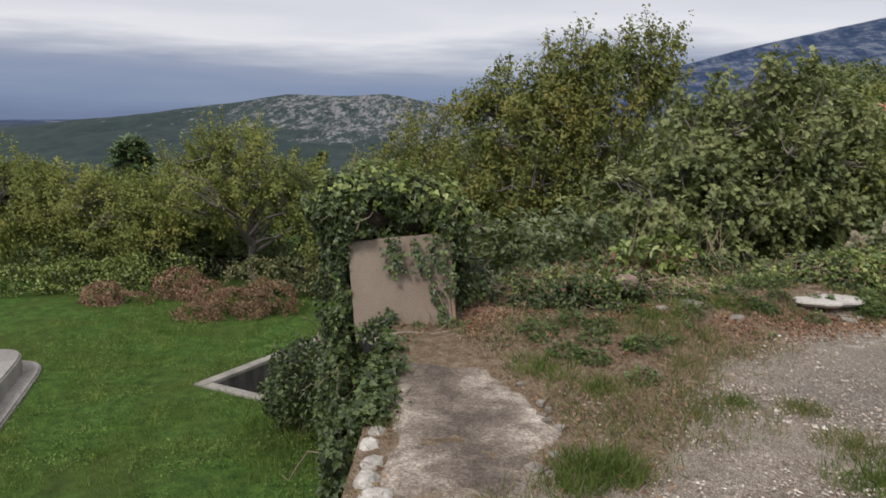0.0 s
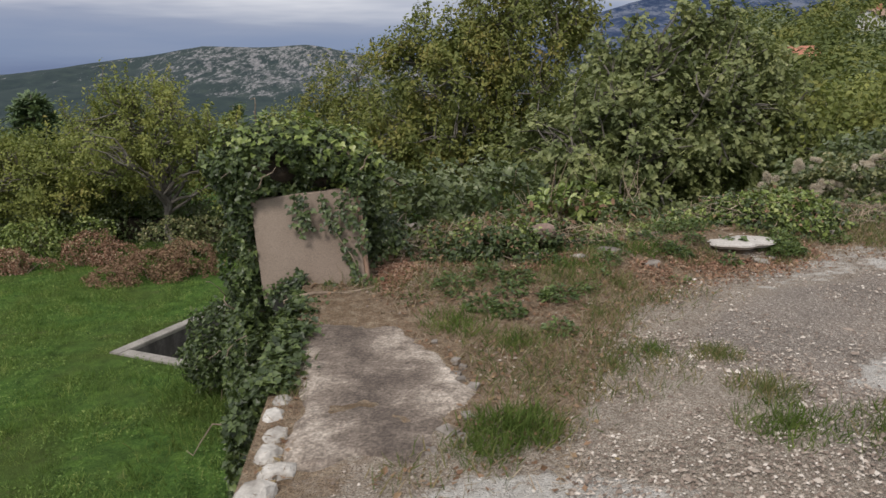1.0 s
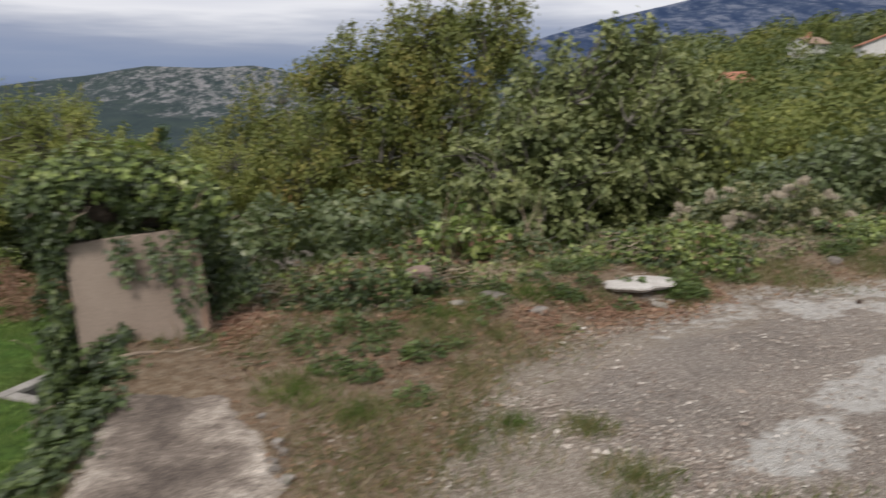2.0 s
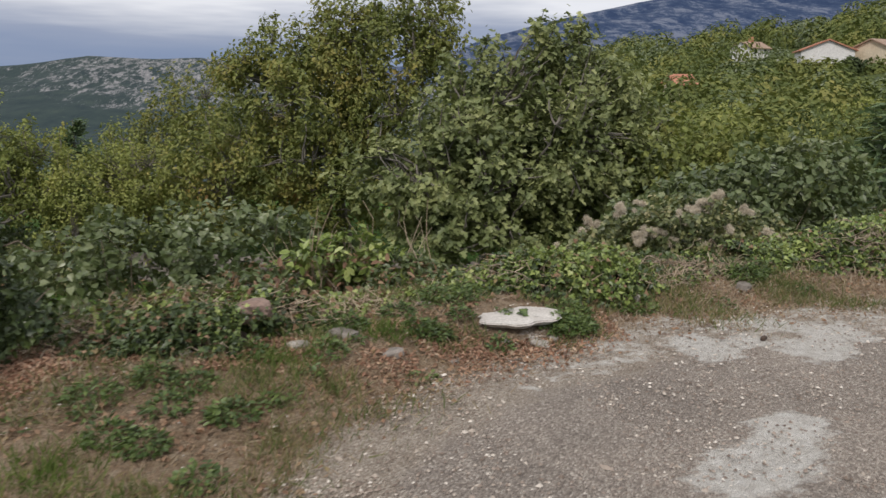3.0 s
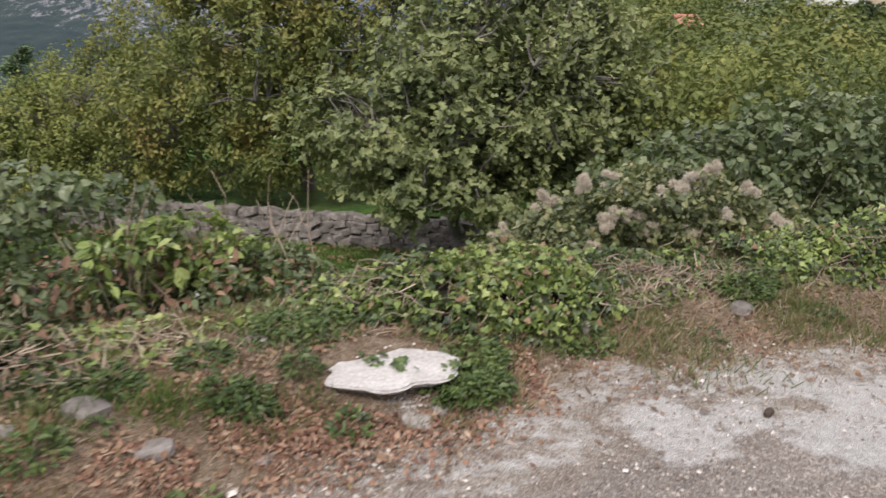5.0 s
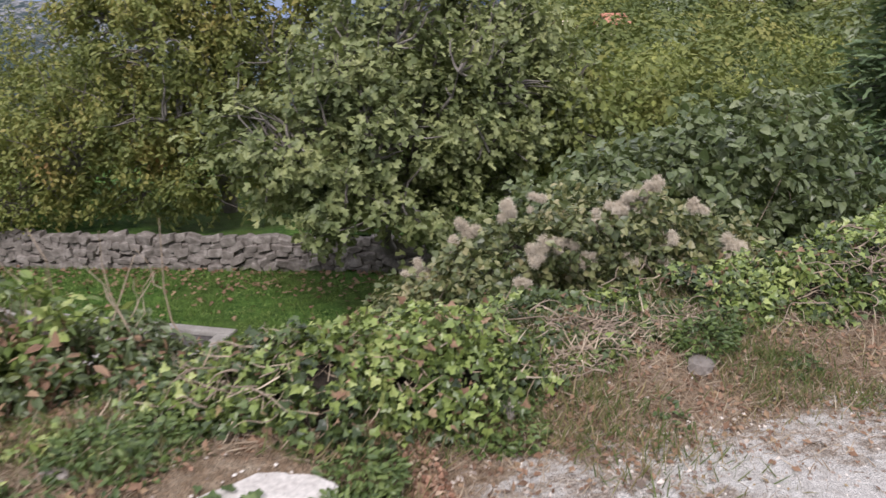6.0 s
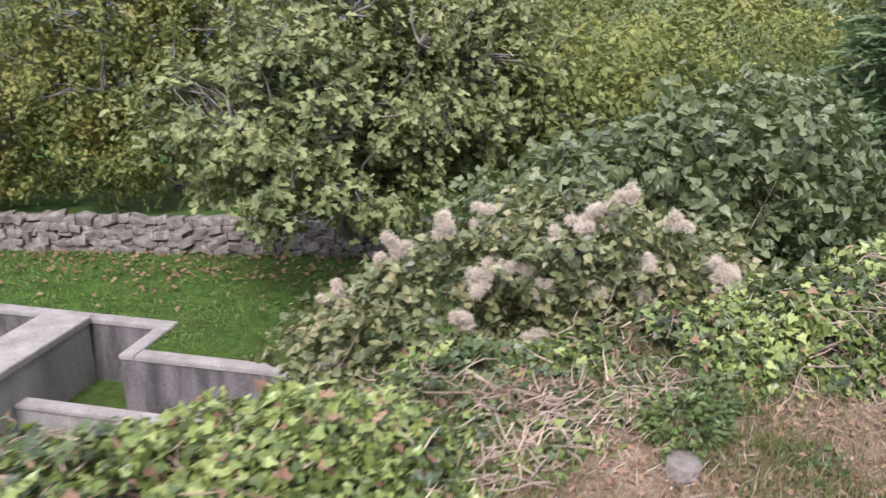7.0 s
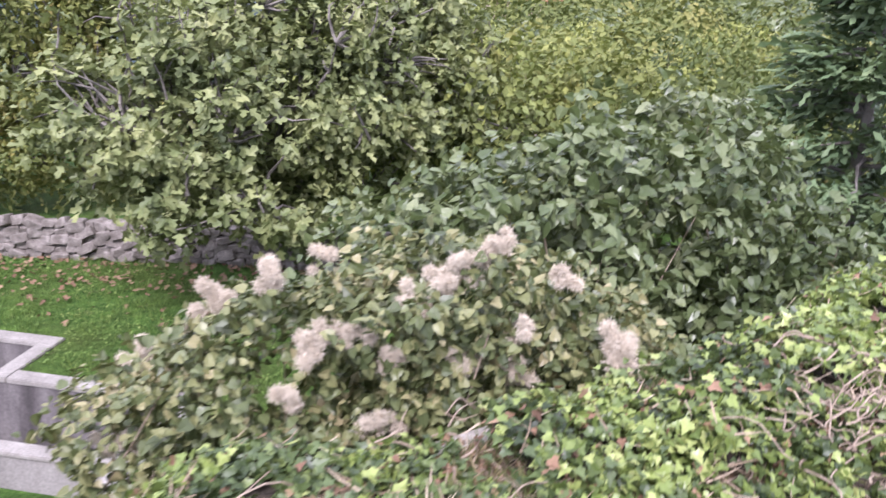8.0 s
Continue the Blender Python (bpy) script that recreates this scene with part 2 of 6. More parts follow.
def ground_material():
    """Road terrace: gravelly asphalt, pale gravel, brown verge and whitish lime spill, by the mask 'zone'."""
    m, t, b, link = nodes("road_terrace_surface")
    z = t.nodes.new("ShaderNodeVertexColor")
    z.layer_name = "zone"
    sp = t.nodes.new("ShaderNodeSeparateColor")
    link(z.outputs[0], sp.inputs[0])
    edge = nz(t, 5, 10, 0.78)
    def mask(o, wide=0.5):
        v = math2(t, "ADD", o, math2(t, "MULTIPLY", math2(t, "SUBTRACT", edge, 0.5), wide * 2))
        r = t.nodes.new("ShaderNodeMapRange")
        r.interpolation_type = "SMOOTHSTEP"
        r.inputs[1].default_value, r.inputs[2].default_value = 0.36, 0.64
        link(v, r.inputs[0])
        return r.outputs[0]
    vor = t.nodes.new("ShaderNodeTexVoronoi")
    vor.inputs["Scale"].default_value = 120
    vor2 = t.nodes.new("ShaderNodeTexVoronoi")
    vor2.inputs["Scale"].default_value = 150
    g = t.nodes.new("ShaderNodeNewGeometry")
    link(g.outputs["Position"], vor.inputs["Vector"])
    link(g.outputs["Position"], vor2.inputs["Vector"])
    sv = t.nodes.new("ShaderNodeSeparateColor")
    link(vor.outputs["Color"], sv.inputs[0])
    chip = sv.outputs[0]
    sv2 = t.nodes.new("ShaderNodeSeparateColor")
    link(vor2.outputs["Color"], sv2.inputs[0])
    big = nz(t, 1.3, 5, 0.6)
    road = ramp(t, chip, [(0.0, (0.2, 0.166, 0.14)), (0.5, (0.325, 0.28, 0.238)), (0.85, (0.43, 0.38, 0.325)), (1.0, (0.66, 0.6, 0.53))])
    road = mix(t, 0.6, road, ramp(t, big, [(0.3, (0.75, 0.73, 0.72)), (0.7, (1.3, 1.25, 1.22))]), "MULTIPLY")
    pale = ramp(t, sv2.outputs[0], [(0.0, (0.25, 0.2, 0.155)), (0.5, (0.39, 0.33, 0.265)), (1.0, (0.62, 0.55, 0.47))])
    pale = mix(t, 0.5, pale, ramp(t, nz(t, 5, 5), [(0.3, (0.6, 0.55, 0.5)), (0.7, (1.25, 1.25, 1.25))]), "MULTIPLY")
    dirt = ramp(t, nz(t, 14, 8, 0.75), [(0.28, (0.13, 0.075, 0.045)), (0.46, (0.31, 0.205, 0.13)), (0.6, (0.46, 0.35, 0.245)), (0.75, (0.62, 0.53, 0.41))])
    dirt = mix(t, 0.8, dirt, ramp(t, nz(t, 75, 6, 0.8), [(0.3, (0.35, 0.33, 0.32)), (0.5, (0.95, 0.95, 0.95)), (0.7, (1.7, 1.65, 1.6))]), "MULTIPLY")
    dirt = mix(t, math2(t, "MULTIPLY", nz(t, 2.2, 4), 0.5), dirt, (0.1, 0.085, 0.035))
    lime = ramp(t, nz(t, 16, 6, 0.7), [(0.3, (0.46, 0.42, 0.37)), (0.55, (0.68, 0.65, 0.6)), (0.8, (0.78, 0.76, 0.72))])
    c = mix(t, mask(sp.outputs[0]), dirt, pale)
    c = mix(t, mask(sp.outputs[1], 0.45), c, road)
    crust = math2(t, "ADD", sp.outputs[2], math2(t, "MULTIPLY", math2(t, "SUBTRACT", nz(t, 11, 8, 0.7, stretch=(0.6, 1.3, 1)), 0.5), 1.5))
    c = mix(t, mask(crust, 0.5), c, lime)
    link(c, b.inputs["Base Color"])
    b.inputs["Roughness"].default_value = 0.92
    hgt = math2(t, "ADD", math2(t, "MULTIPLY", vor.outputs["Distance"], -1.2), nz(t, 40, 6, 0.7))
    bump(t, b, hgt, 1.0, 0.018)
    return m


M["terrace"] = ground_material()


def lawn_material():
    m, t, b, link = nodes("mown_grass_turf")
    c = ramp(t, nz(t, 26, 8, 0.75), [(0.3, (0.032, 0.07, 0.016)), (0.55, (0.08, 0.16, 0.035)), (0.75, (0.15, 0.25, 0.065))])
    c = mix(t, 0.75, c, ramp(t, nz(t, 3.5, 8, 0.75), [(0.34, (0.3, 0.34, 0.3)), (0.5, (1.0, 1.0, 1.0)), (0.66, (1.9, 1.75, 1.5))]), "MULTIPLY")
    c = mix(t, ramp(t, nz(t, 0.55, 4), [(0.42, (0, 0, 0)), (0.66, (0.6, 0.6, 0.6))]), c, (0.085, 0.1, 0.028))
    c = mix(t, ramp(t, nz(t, 1.7, 5, 0.6), [(0.62, (0, 0, 0)), (0.74, (0.7, 0.7, 0.7))]), c, (0.13, 0.12, 0.06))
    link(c, b.inputs["Base Color"])
    b.inputs["Roughness"].default_value = 0.95
    b.inputs["Specular IOR Level"].default_value = 0.1
    bump(t, b, nz(t, 45, 5, 0.7), 1.0, 0.05)
    return m


M["lawn"] = lawn_material()


def terrain_material():
    """Karst country: dark scrub woods, pale broken limestone; far off, air haze painted in as cold blue."""
    m, t, b, link = nodes("karst_hills")
    g = t.nodes.new("ShaderNodeNewGeometry")
    s = t.nodes.new("ShaderNodeSeparateXYZ")
    link(g.outputs["Normal"], s.inputs[0])
    z = t.nodes.new("ShaderNodeVertexColor")
    z.layer_name = "zone"
    sp = t.nodes.new("ShaderNodeSeparateColor")
    link(z.outputs[0], sp.inputs[0])
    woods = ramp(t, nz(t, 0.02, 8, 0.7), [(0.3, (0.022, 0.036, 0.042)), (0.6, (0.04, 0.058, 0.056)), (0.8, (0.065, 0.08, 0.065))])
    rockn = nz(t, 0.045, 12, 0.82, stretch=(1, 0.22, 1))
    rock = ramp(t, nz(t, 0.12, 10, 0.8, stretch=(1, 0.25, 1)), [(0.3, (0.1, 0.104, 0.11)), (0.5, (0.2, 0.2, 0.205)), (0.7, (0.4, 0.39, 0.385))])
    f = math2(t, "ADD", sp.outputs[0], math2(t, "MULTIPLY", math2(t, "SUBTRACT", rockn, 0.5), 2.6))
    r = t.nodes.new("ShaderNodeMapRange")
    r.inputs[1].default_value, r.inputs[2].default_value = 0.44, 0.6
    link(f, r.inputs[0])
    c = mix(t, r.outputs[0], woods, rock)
    # haze before the far mountains, painted as a blue base colour
    haze_blue = ramp(t, nz(t, 0.014, 12, 0.8, stretch=(1, 0.25, 1)), [(0.42, (0.02, 0.038, 0.085)), (0.5, (0.036, 0.058, 0.11)), (0.57, (0.13, 0.15, 0.2))])
    c = mix(t, sp.outputs[1], c, haze_blue)
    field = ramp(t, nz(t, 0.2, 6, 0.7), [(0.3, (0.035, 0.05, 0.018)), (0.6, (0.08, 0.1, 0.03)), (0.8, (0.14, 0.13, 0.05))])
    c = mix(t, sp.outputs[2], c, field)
    link(c, b.inputs["Base Color"])
    b.inputs["Roughness"].default_value = 1.0
    b.inputs["Specular IOR Level"].default_value = 0.1
    return m


M["terrain"] = terrain_material()


# ---- mesh helpers ----
RNG = np.random.default_rng(7)


def np_mesh(name, v, faces, mat, smooth=False):
    """A mesh from an array of points and a list of face arrays, one for each number of corners."""
    me = bpy.data.meshes.new(name)
    v = np.asarray(v, np.float32)
    faces = [np.asarray(f, np.int32) for f in faces if len(f)]
    loops = np.concatenate([f.ravel() for f in faces])
    size = np.concatenate([np.full(len(f), f.shape[1], np.int32) for f in faces])
    start = np.concatenate([[0], np.cumsum(size)[:-1]]).astype(np.int32)
    me.vertices.add(len(v))
    me.vertices.foreach_set("co", v.ravel())
    me.loops.add(len(loops))
    me.loops.foreach_set("vertex_index", loops)
    me.polygons.add(len(size))
    me.polygons.foreach_set("loop_start", start)
    me.update(calc_edges=True)
    me.polygons.foreach_set("use_smooth", np.full(len(size), smooth))
    me.materials.append(mat)
    me.validate()
    return me


def thing(name, label, category, at=(0, 0, 0), group="", kind=""):
    ob = new(name)
    ob.location = at
    return tagged(ob, label, category, group, kind)


def np_part(name, v, faces, mat, parent, label="", kind="", smooth=False):
    """One mesh as a part; v is in world places, the parent stands unturned at its location."""
    v = np.asarray(v, float)
    if parent is not None:
        p, q = parent, np.zeros(3)
        while p is not None:
            q = q + np.array(p.location)
            p = p.parent
        v = v - q
    ob = new(name, np_mesh(name, v, faces, mat, smooth))
    ob.parent = parent
    return tagged(ob, label, kind=kind)


def part(name, bm, mat, parent, label=""):
    me = bpy.data.meshes.new(name)
    bm.to_mesh(me)
    bm.free()
    me.materials.append(mat)
    ob = new(name, me)
    ob.parent = parent
    return tagged(ob, label)


def fan(outline, z_mid=-0.05):
    """A leaf: an outline round a sunk middle point, as triangles."""
    o = np.array(outline, float)
    v = np.vstack([[0, 0.3, z_mid], o])
    n = len(o)
    f = np.array([[0, 1 + i, 1 + (i + 1) % n] for i in range(n)])
    return v, f


def sym(half):
    return [(0, 0, 0)] + [(x, y, z) for x, y, z in half] + [(0, 1, -0.1)] + [(-x, y, z) for x, y, z in reversed(half)]


LEAF = {
    "ivy": fan(sym([(0.34, -0.1, 0.03), (0.5, 0.3, 0.06), (0.26, 0.45, 0.02)])),
    "fig": fan(sym([(0.48, 0.3, 0.08), (0.18, 0.42, 0.0), (0.3, 0.78, 0.03)])),
    "heart": fan(sym([(0.36, 0.0, 0.05), (0.42, 0.36, 0.06), (0.2, 0.75, 0.0)])),
    "oval": (np.array([(0, 0, 0), (0.26, 0.32, 0.07), (0.2, 0.72, 0.04), (0, 1, -0.08), (-0.2, 0.72, 0.04), (-0.26, 0.32, 0.07)], float),
             np.array([(0, 1, 2), (0, 2, 3), (0, 3, 4), (0, 4, 5)])),
    "small": (np.array([(0, 0, 0), (0.3, 0.5, 0.08), (0, 1, 0), (-0.3, 0.5, 0.08)], float), np.array([(0, 1, 2), (0, 2, 3)])),
    "blade": (np.array([(-0.03, 0, 0), (0.03, 0, 0), (0.022, 0.55, 0.05), (-0.022, 0.55, 0.05), (0, 1, 0.24)], float), np.array([(0, 1, 2), (0, 2, 3), (3, 2, 4)])),
    "hair": (np.array([(-0.04, 0, 0), (0.04, 0, 0), (0.03, 0.6, 0.08), (0, 1, 0.02)], float), np.array([(0, 1, 2), (0, 2, 3)])),
    "spray": (np.array([(0, 0, 0), (0.16, 0.3, -0.03), (0.05, 0.5, 0), (0.12, 0.75, -0.03), (0, 1, -0.06), (-0.12, 0.75, -0.03), (-0.05, 0.5, 0), (-0.16, 0.3, -0.03)], float),
              np.array([(0, 1, 2), (2, 3, 4), (4, 5, 6), (6, 7, 0), (0, 2, 6), (2, 4, 6)])),
}


def unit(a):
    return a / np.maximum(np.linalg.norm(a, axis=1, keepdims=True), 1e-6)


def leaves(pos, nrm, size, kind, droop=0.6, along=None):
    """Points and faces of many leaves: place, facing and size of each; tips hang down, or point along."""
    v, f = LEAF[kind]
    n = len(pos)
    nrm = unit(nrm)
    tip = RNG.normal(size=(n, 3)) + np.array([0, 0, -droop * 1.5]) if along is None else along
    tip = unit(tip - nrm * np.sum(tip * nrm, axis=1, keepdims=True))
    side = np.cross(tip, nrm)
    size = np.broadcast_to(size, (n,))[:, None, None]
    w = pos[:, None, :] + size * (v[None, :, :1] * side[:, None, :] + v[None, :, 1:2] * tip[:, None, :] + v[None, :, 2:] * nrm[:, None, :])
    k = len(v)
    ff = (f[None] + (np.arange(n) * k)[:, None, None]).reshape(-1, 3)
    return w.reshape(-1, 3), ff


def join(parts):
    vs, fs, k = [], [], 0
    for v, f in parts:
        vs.append(v)
        fs.append(f + k)
        k += len(v)
    return np.vstack(vs), np.vstack(fs)


def tubes(lines, sides=5):
    """Tapered round limbs along polylines: each a list of points and of radii."""
    parts = []
    ang = np.linspace(0, 2 * math.pi, sides, endpoint=False)
    for pts, rad in lines:
        pts, rad = np.asarray(pts, float), np.asarray(rad, float)
        d = unit(np.gradient(pts, axis=0))
        ref = np.where(np.abs(d[:, 2:3]) > 0.9, np.array([[1.0, 0, 0]]), np.array([[0, 0, 1.0]]))
        a = unit(np.cross(d, ref))
        b = np.cross(d, a)
        ring = pts[:, None] + rad[:, None, None] * (np.cos(ang)[None, :, None] * a[:, None] + np.sin(ang)[None, :, None] * b[:, None])
        n = len(pts)
        i = np.arange(n - 1)[:, None] * sides
        j = np.arange(sides)[None]
        k = (j + 1) % sides
        q = np.stack([i + j, i + k, i + k + sides, i + j + sides], -1).reshape(-1, 4)
        parts.append((ring.reshape(-1, 3), q))
    return join(parts)


def curve_line(a, b, sag=0.0, wobble=0.05, n=6):
    a, b = np.asarray(a, float), np.asarray(b, float)
    t = np.linspace(0, 1, n)[:, None]
    L = np.linalg.norm(b - a)
    p = a + (b - a) * t + np.array([0, 0, 1.0]) * sag * L * np.sin(t * math.pi)
    w = sum(RNG.normal(size=3) * wobble * 1.6 * L / k * np.sin(k * math.pi * t) for k in (1, 2, 3))
    return p + w


def blob_points(blobs, n, shell=0.55):
    """Points in a union of ellipsoids (x, y, z, rx, ry, rz), more of them near the skin; and the way out at each."""
    b = np.array(blobs, float)
    wgt = (b[:, 3] * b[:, 4] * b[:, 5]) ** 0.75
    pick = RNG.choice(len(b), n, p=wgt / wgt.sum())
    d = unit(RNG.normal(size=(n, 3)))
    r = RNG.random(n) ** (1 / 3)
    r = shell + (1 - shell) * r
    r = r * np.array([1 + 0.34 * noise.noise(Vector(q * 1.9) + Vector((k * 7.3, 0, 0))) + 0.2 * noise.noise(Vector(q * 4.5) + Vector((0, k * 3.1, 0))) for q, k in zip(d, pick)])
    return b[pick, :3] + d * b[pick, 3:] * r[:, None], unit(d / b[pick, 3:])


def gaps(p, scale, cut):
    """Which points to keep, to leave uneven holes."""
    return np.array([noise.noise(Vector(q * scale)) > cut for q in p])


def tree(name, label, category, base, trunk_top, blobs, tips, per_tip, size, kind, mat, spread=0.22, trunk_r=0.12, limbs=8, group="", shell=0.45, cut=-0.25, twig_r=0.006, shoots=40, reach=0.7):
    """A tree or tall shrub: trunk, limbs and twigs as one part each, and a crown of single leaves round the twig ends."""
    base, top = np.array(base, float), np.array(trunk_top, float)
    ob = thing(name, label, category, base, group)
    tp, out = blob_points(blobs, int(tips * 1.4), shell)
    k = gaps(tp, 0.9 / max(0.6, spread * 3), cut)
    tp, out = tp[k][:tips], out[k][:tips]
    trunk = curve_line(base - np.array([0, 0, 0.15]), top, 0, 0.03, 7)
    np_part("trunk", *[x if i == 0 else [x] for i, x in enumerate(tubes([(trunk, np.linspace(trunk_r * 1.25, trunk_r * 0.75, 7))], 9))], M["bark"], ob, smooth=True)
    ends = tp[RNG.choice(len(tp), min(limbs, len(tp)), replace=False)]
    lines, nodes_p = [], []
    for e in ends:
        s = trunk[RNG.integers(4, 7)]
        ln = curve_line(s, s + (e - s) * 0.85, 0.06, 0.04, 9)
        lines.append((ln, np.linspace(trunk_r * 0.55, trunk_r * 0.12, 9)))
        nodes_p.append(ln[3:])
    for ln in lines:
        lv, lf = tubes([ln], 6)
        np_part("limb", lv, [lf], M["bark"], ob, smooth=True)
    nodes_p = np.vstack(nodes_p)
    tw = []
    for p in tp[: min(len(tp), 420)]:
        dd = np.linalg.norm(nodes_p - p, axis=1) + np.maximum(0, nodes_p[:, 2] - p[2]) * 0.6
        q = nodes_p[np.argmin(dd)]
        tw.append((curve_line(q, p, 0.05, 0.05, 5), np.linspace(twig_r * 2.4, twig_r * 0.6, 5)))
    base_n = len(tp)
    high = np.where(out[:, 2] > 0.25)[0]
    for q in RNG.choice(high, min(shoots, len(high)), replace=False):
        e = tp[q] + np.array([RNG.normal() * 0.2, RNG.normal() * 0.2, RNG.uniform(0.35, 1.0)]) * reach
        tw.append((curve_line(tp[q], e, 0.0, 0.04, 5), np.linspace(twig_r * 1.3, twig_r * 0.5, 5)))
        more = tp[q] + (e - tp[q]) * np.linspace(0.2, 1, 5)[:, None]
        tp, out = np.vstack([tp, more[2:]]), np.vstack([out, np.repeat(out[q : q + 1], 3, 0)])
    np_part("fine_branching", *[x if i == 0 else [x] for i, x in enumerate(tubes(tw, 4))], M["bark"], ob, kind="stuff")
    idx = np.concatenate([np.repeat(np.arange(base_n), per_tip), np.repeat(np.arange(base_n, len(tp)), max(4, per_tip // 3))])
    tight = np.where(idx < base_n, spread, spread * 0.5)[:, None]
    grow = unit(out * 0.6 + RNG.normal(size=tp.shape) * 0.45 + np.array([0, 0, 0.55])) * RNG.uniform(0.6, 1.5, (len(tp), 1))
    pos = tp[idx] + grow[idx] * RNG.uniform(-1.9, 1.6, (len(idx), 1)) * tight + RNG.normal(size=(len(idx), 3)) * tight * 0.42
    nrm = RNG.normal(size=(len(idx), 3)) * 0.65 + out[idx] * 0.55 + np.array([0, 0, 0.75])
    v, f = leaves(pos, nrm, size * RNG.uniform(0.6, 1.25, len(idx)), kind)
    np_part("crown", v, [f], mat, ob, kind="stuff")
    return ob


def bush(name, label, category, blobs, count, size, kind, mat, base_z, group="", stems=14, shell=0.6, cut=-0.3, up=0.7, droop=0.6):
    """A shrub without a trunk: stems from the ground and single leaves."""
    b = np.array(blobs, float)
    c = np.average(b[:, :3], axis=0)
    at = np.array([c[0], c[1], base_z])
    ob = thing(name, label, category, at, group)
    p, out = blob_points(blobs, int(count * 2.0), shell)
    k = gaps(p, 2.6, cut) & gaps(p, 6.5, -0.3) & (p[:, 2] > base_z)
    p, out = p[k][:count], out[k][:count]
    sel = p[RNG.choice(len(p), min(stems, len(p)), replace=False)]
    lines = []
    for e in sel:
        near = b[np.argmin(np.linalg.norm(b[:, :2] - e[:2], axis=1)), :2]
        s = np.array([*(near + RNG.normal(size=2) * 0.15), base_z - 0.05])
        lines.append((curve_line(s, e, 0.05, 0.025, 7), np.linspace(0.009, 0.0025, 7)))
    tv, tf = tubes(lines, 5)
    np_part("stem_tangle", tv, [tf], M["vine"], ob, kind="stuff")
    nrm = RNG.normal(size=(len(p), 3)) * 0.8 + out * 0.6 + np.array([0, 0, up])
    v, f = leaves(p, nrm, size * RNG.uniform(0.55, 1.25, len(p)), kind, droop)
    np_part("foliage", v, [f], mat, ob, kind="stuff")
    return ob


def bm_box(bm, lo, hi, bevel=0.0):
    r = bmesh.ops.create_cube(bm, size=1)
    c = [(a + b) / 2 for a, b in zip(lo, hi)]
    s = [b - a for a, b in zip(lo, hi)]
    for v in r["verts"]:
        v.co = Vector([v.co[i] * s[i] + c[i] for i in range(3)])
    if bevel:
        es = list({e for v in r["verts"] for e in v.link_edges})
        bmesh.ops.bevel(bm, geom=es, offset=bevel, segments=2, affect="EDGES")
    return bm


def stone_mesh(name, mat, seed, flat=0.6, box=0.4):
    bm = bmesh.new()
    bmesh.ops.create_icosphere(bm, subdivisions=2, radius=0.5)
    for v in bm.verts:
        d = noise.noise(v.co * 1.7 + Vector((seed * 3.1, 0, 0))) * 0.28 + noise.noise(v.co * 4 + Vector((0, seed * 2.3, 0))) * 0.1
        v.co = v.co * (1 + d)
        v.co = Vector([max(-box, min(box, c)) * 0.48 / box for c in v.co])
        v.co.z *= flat
    me = bpy.data.meshes.new(name)
    bm.to_mesh(me)
    bm.free()
    me.materials.append(mat)
    return me


# ---- plan ----
LAWN = -3.4
UV = Matrix(((0.878, 0.479, 0), (-0.479, 0.878, 0), (0, 0, 1)))


def uv(u, v, z=0.0):
    """Garden axes: u along the stone wall, v up the garden."""
    return (0.878 * u + 0.479 * v, -0.479 * u + 0.878 * v, z)


def edge_y(x):
    """Far edge of the road terrace."""
    return np.interp(x, [-0.5, 0.3, 2.5, 4.3, 8, 16, 40], [5.75, 6.0, 6.75, 7.15, 8.0, 9.2, 12])


def road_y(x):
    """Where the road's gravel ends and the verge begins."""
    return np.interp(x, [0.6, 1.0, 1.75, 2.45, 2.95, 3.35, 3.9, 4.5, 5.6, 7, 12], [1.5, 3.3, 4.85, 5.45, 5.75, 5.85, 6.18, 6.15, 6.25, 6.7, 8.2])


def terrace_z(x, y):
    """Height of the road terrace: level road, verge a hand higher."""
    up = np.clip((y - road_y(x)) / 0.7, 0, 1)
    return 0.12 * up * up * (3 - 2 * up) * np.clip((y - 4.6) / 0.9, 0, 1) + 0.07 * np.exp(-(((x - 2.95) / 0.42) ** 2 + ((y - 6.05) / 0.3) ** 2) ** 2)


# ---- road terrace ----
def fbm(x, y, s, seed=0.0):
    return np.array([noise.fractal(Vector((a * s + seed, b * s, seed)), 1.0, 2.0, 4) for a, b in zip(x.ravel(), y.ravel())]).reshape(x.shape)


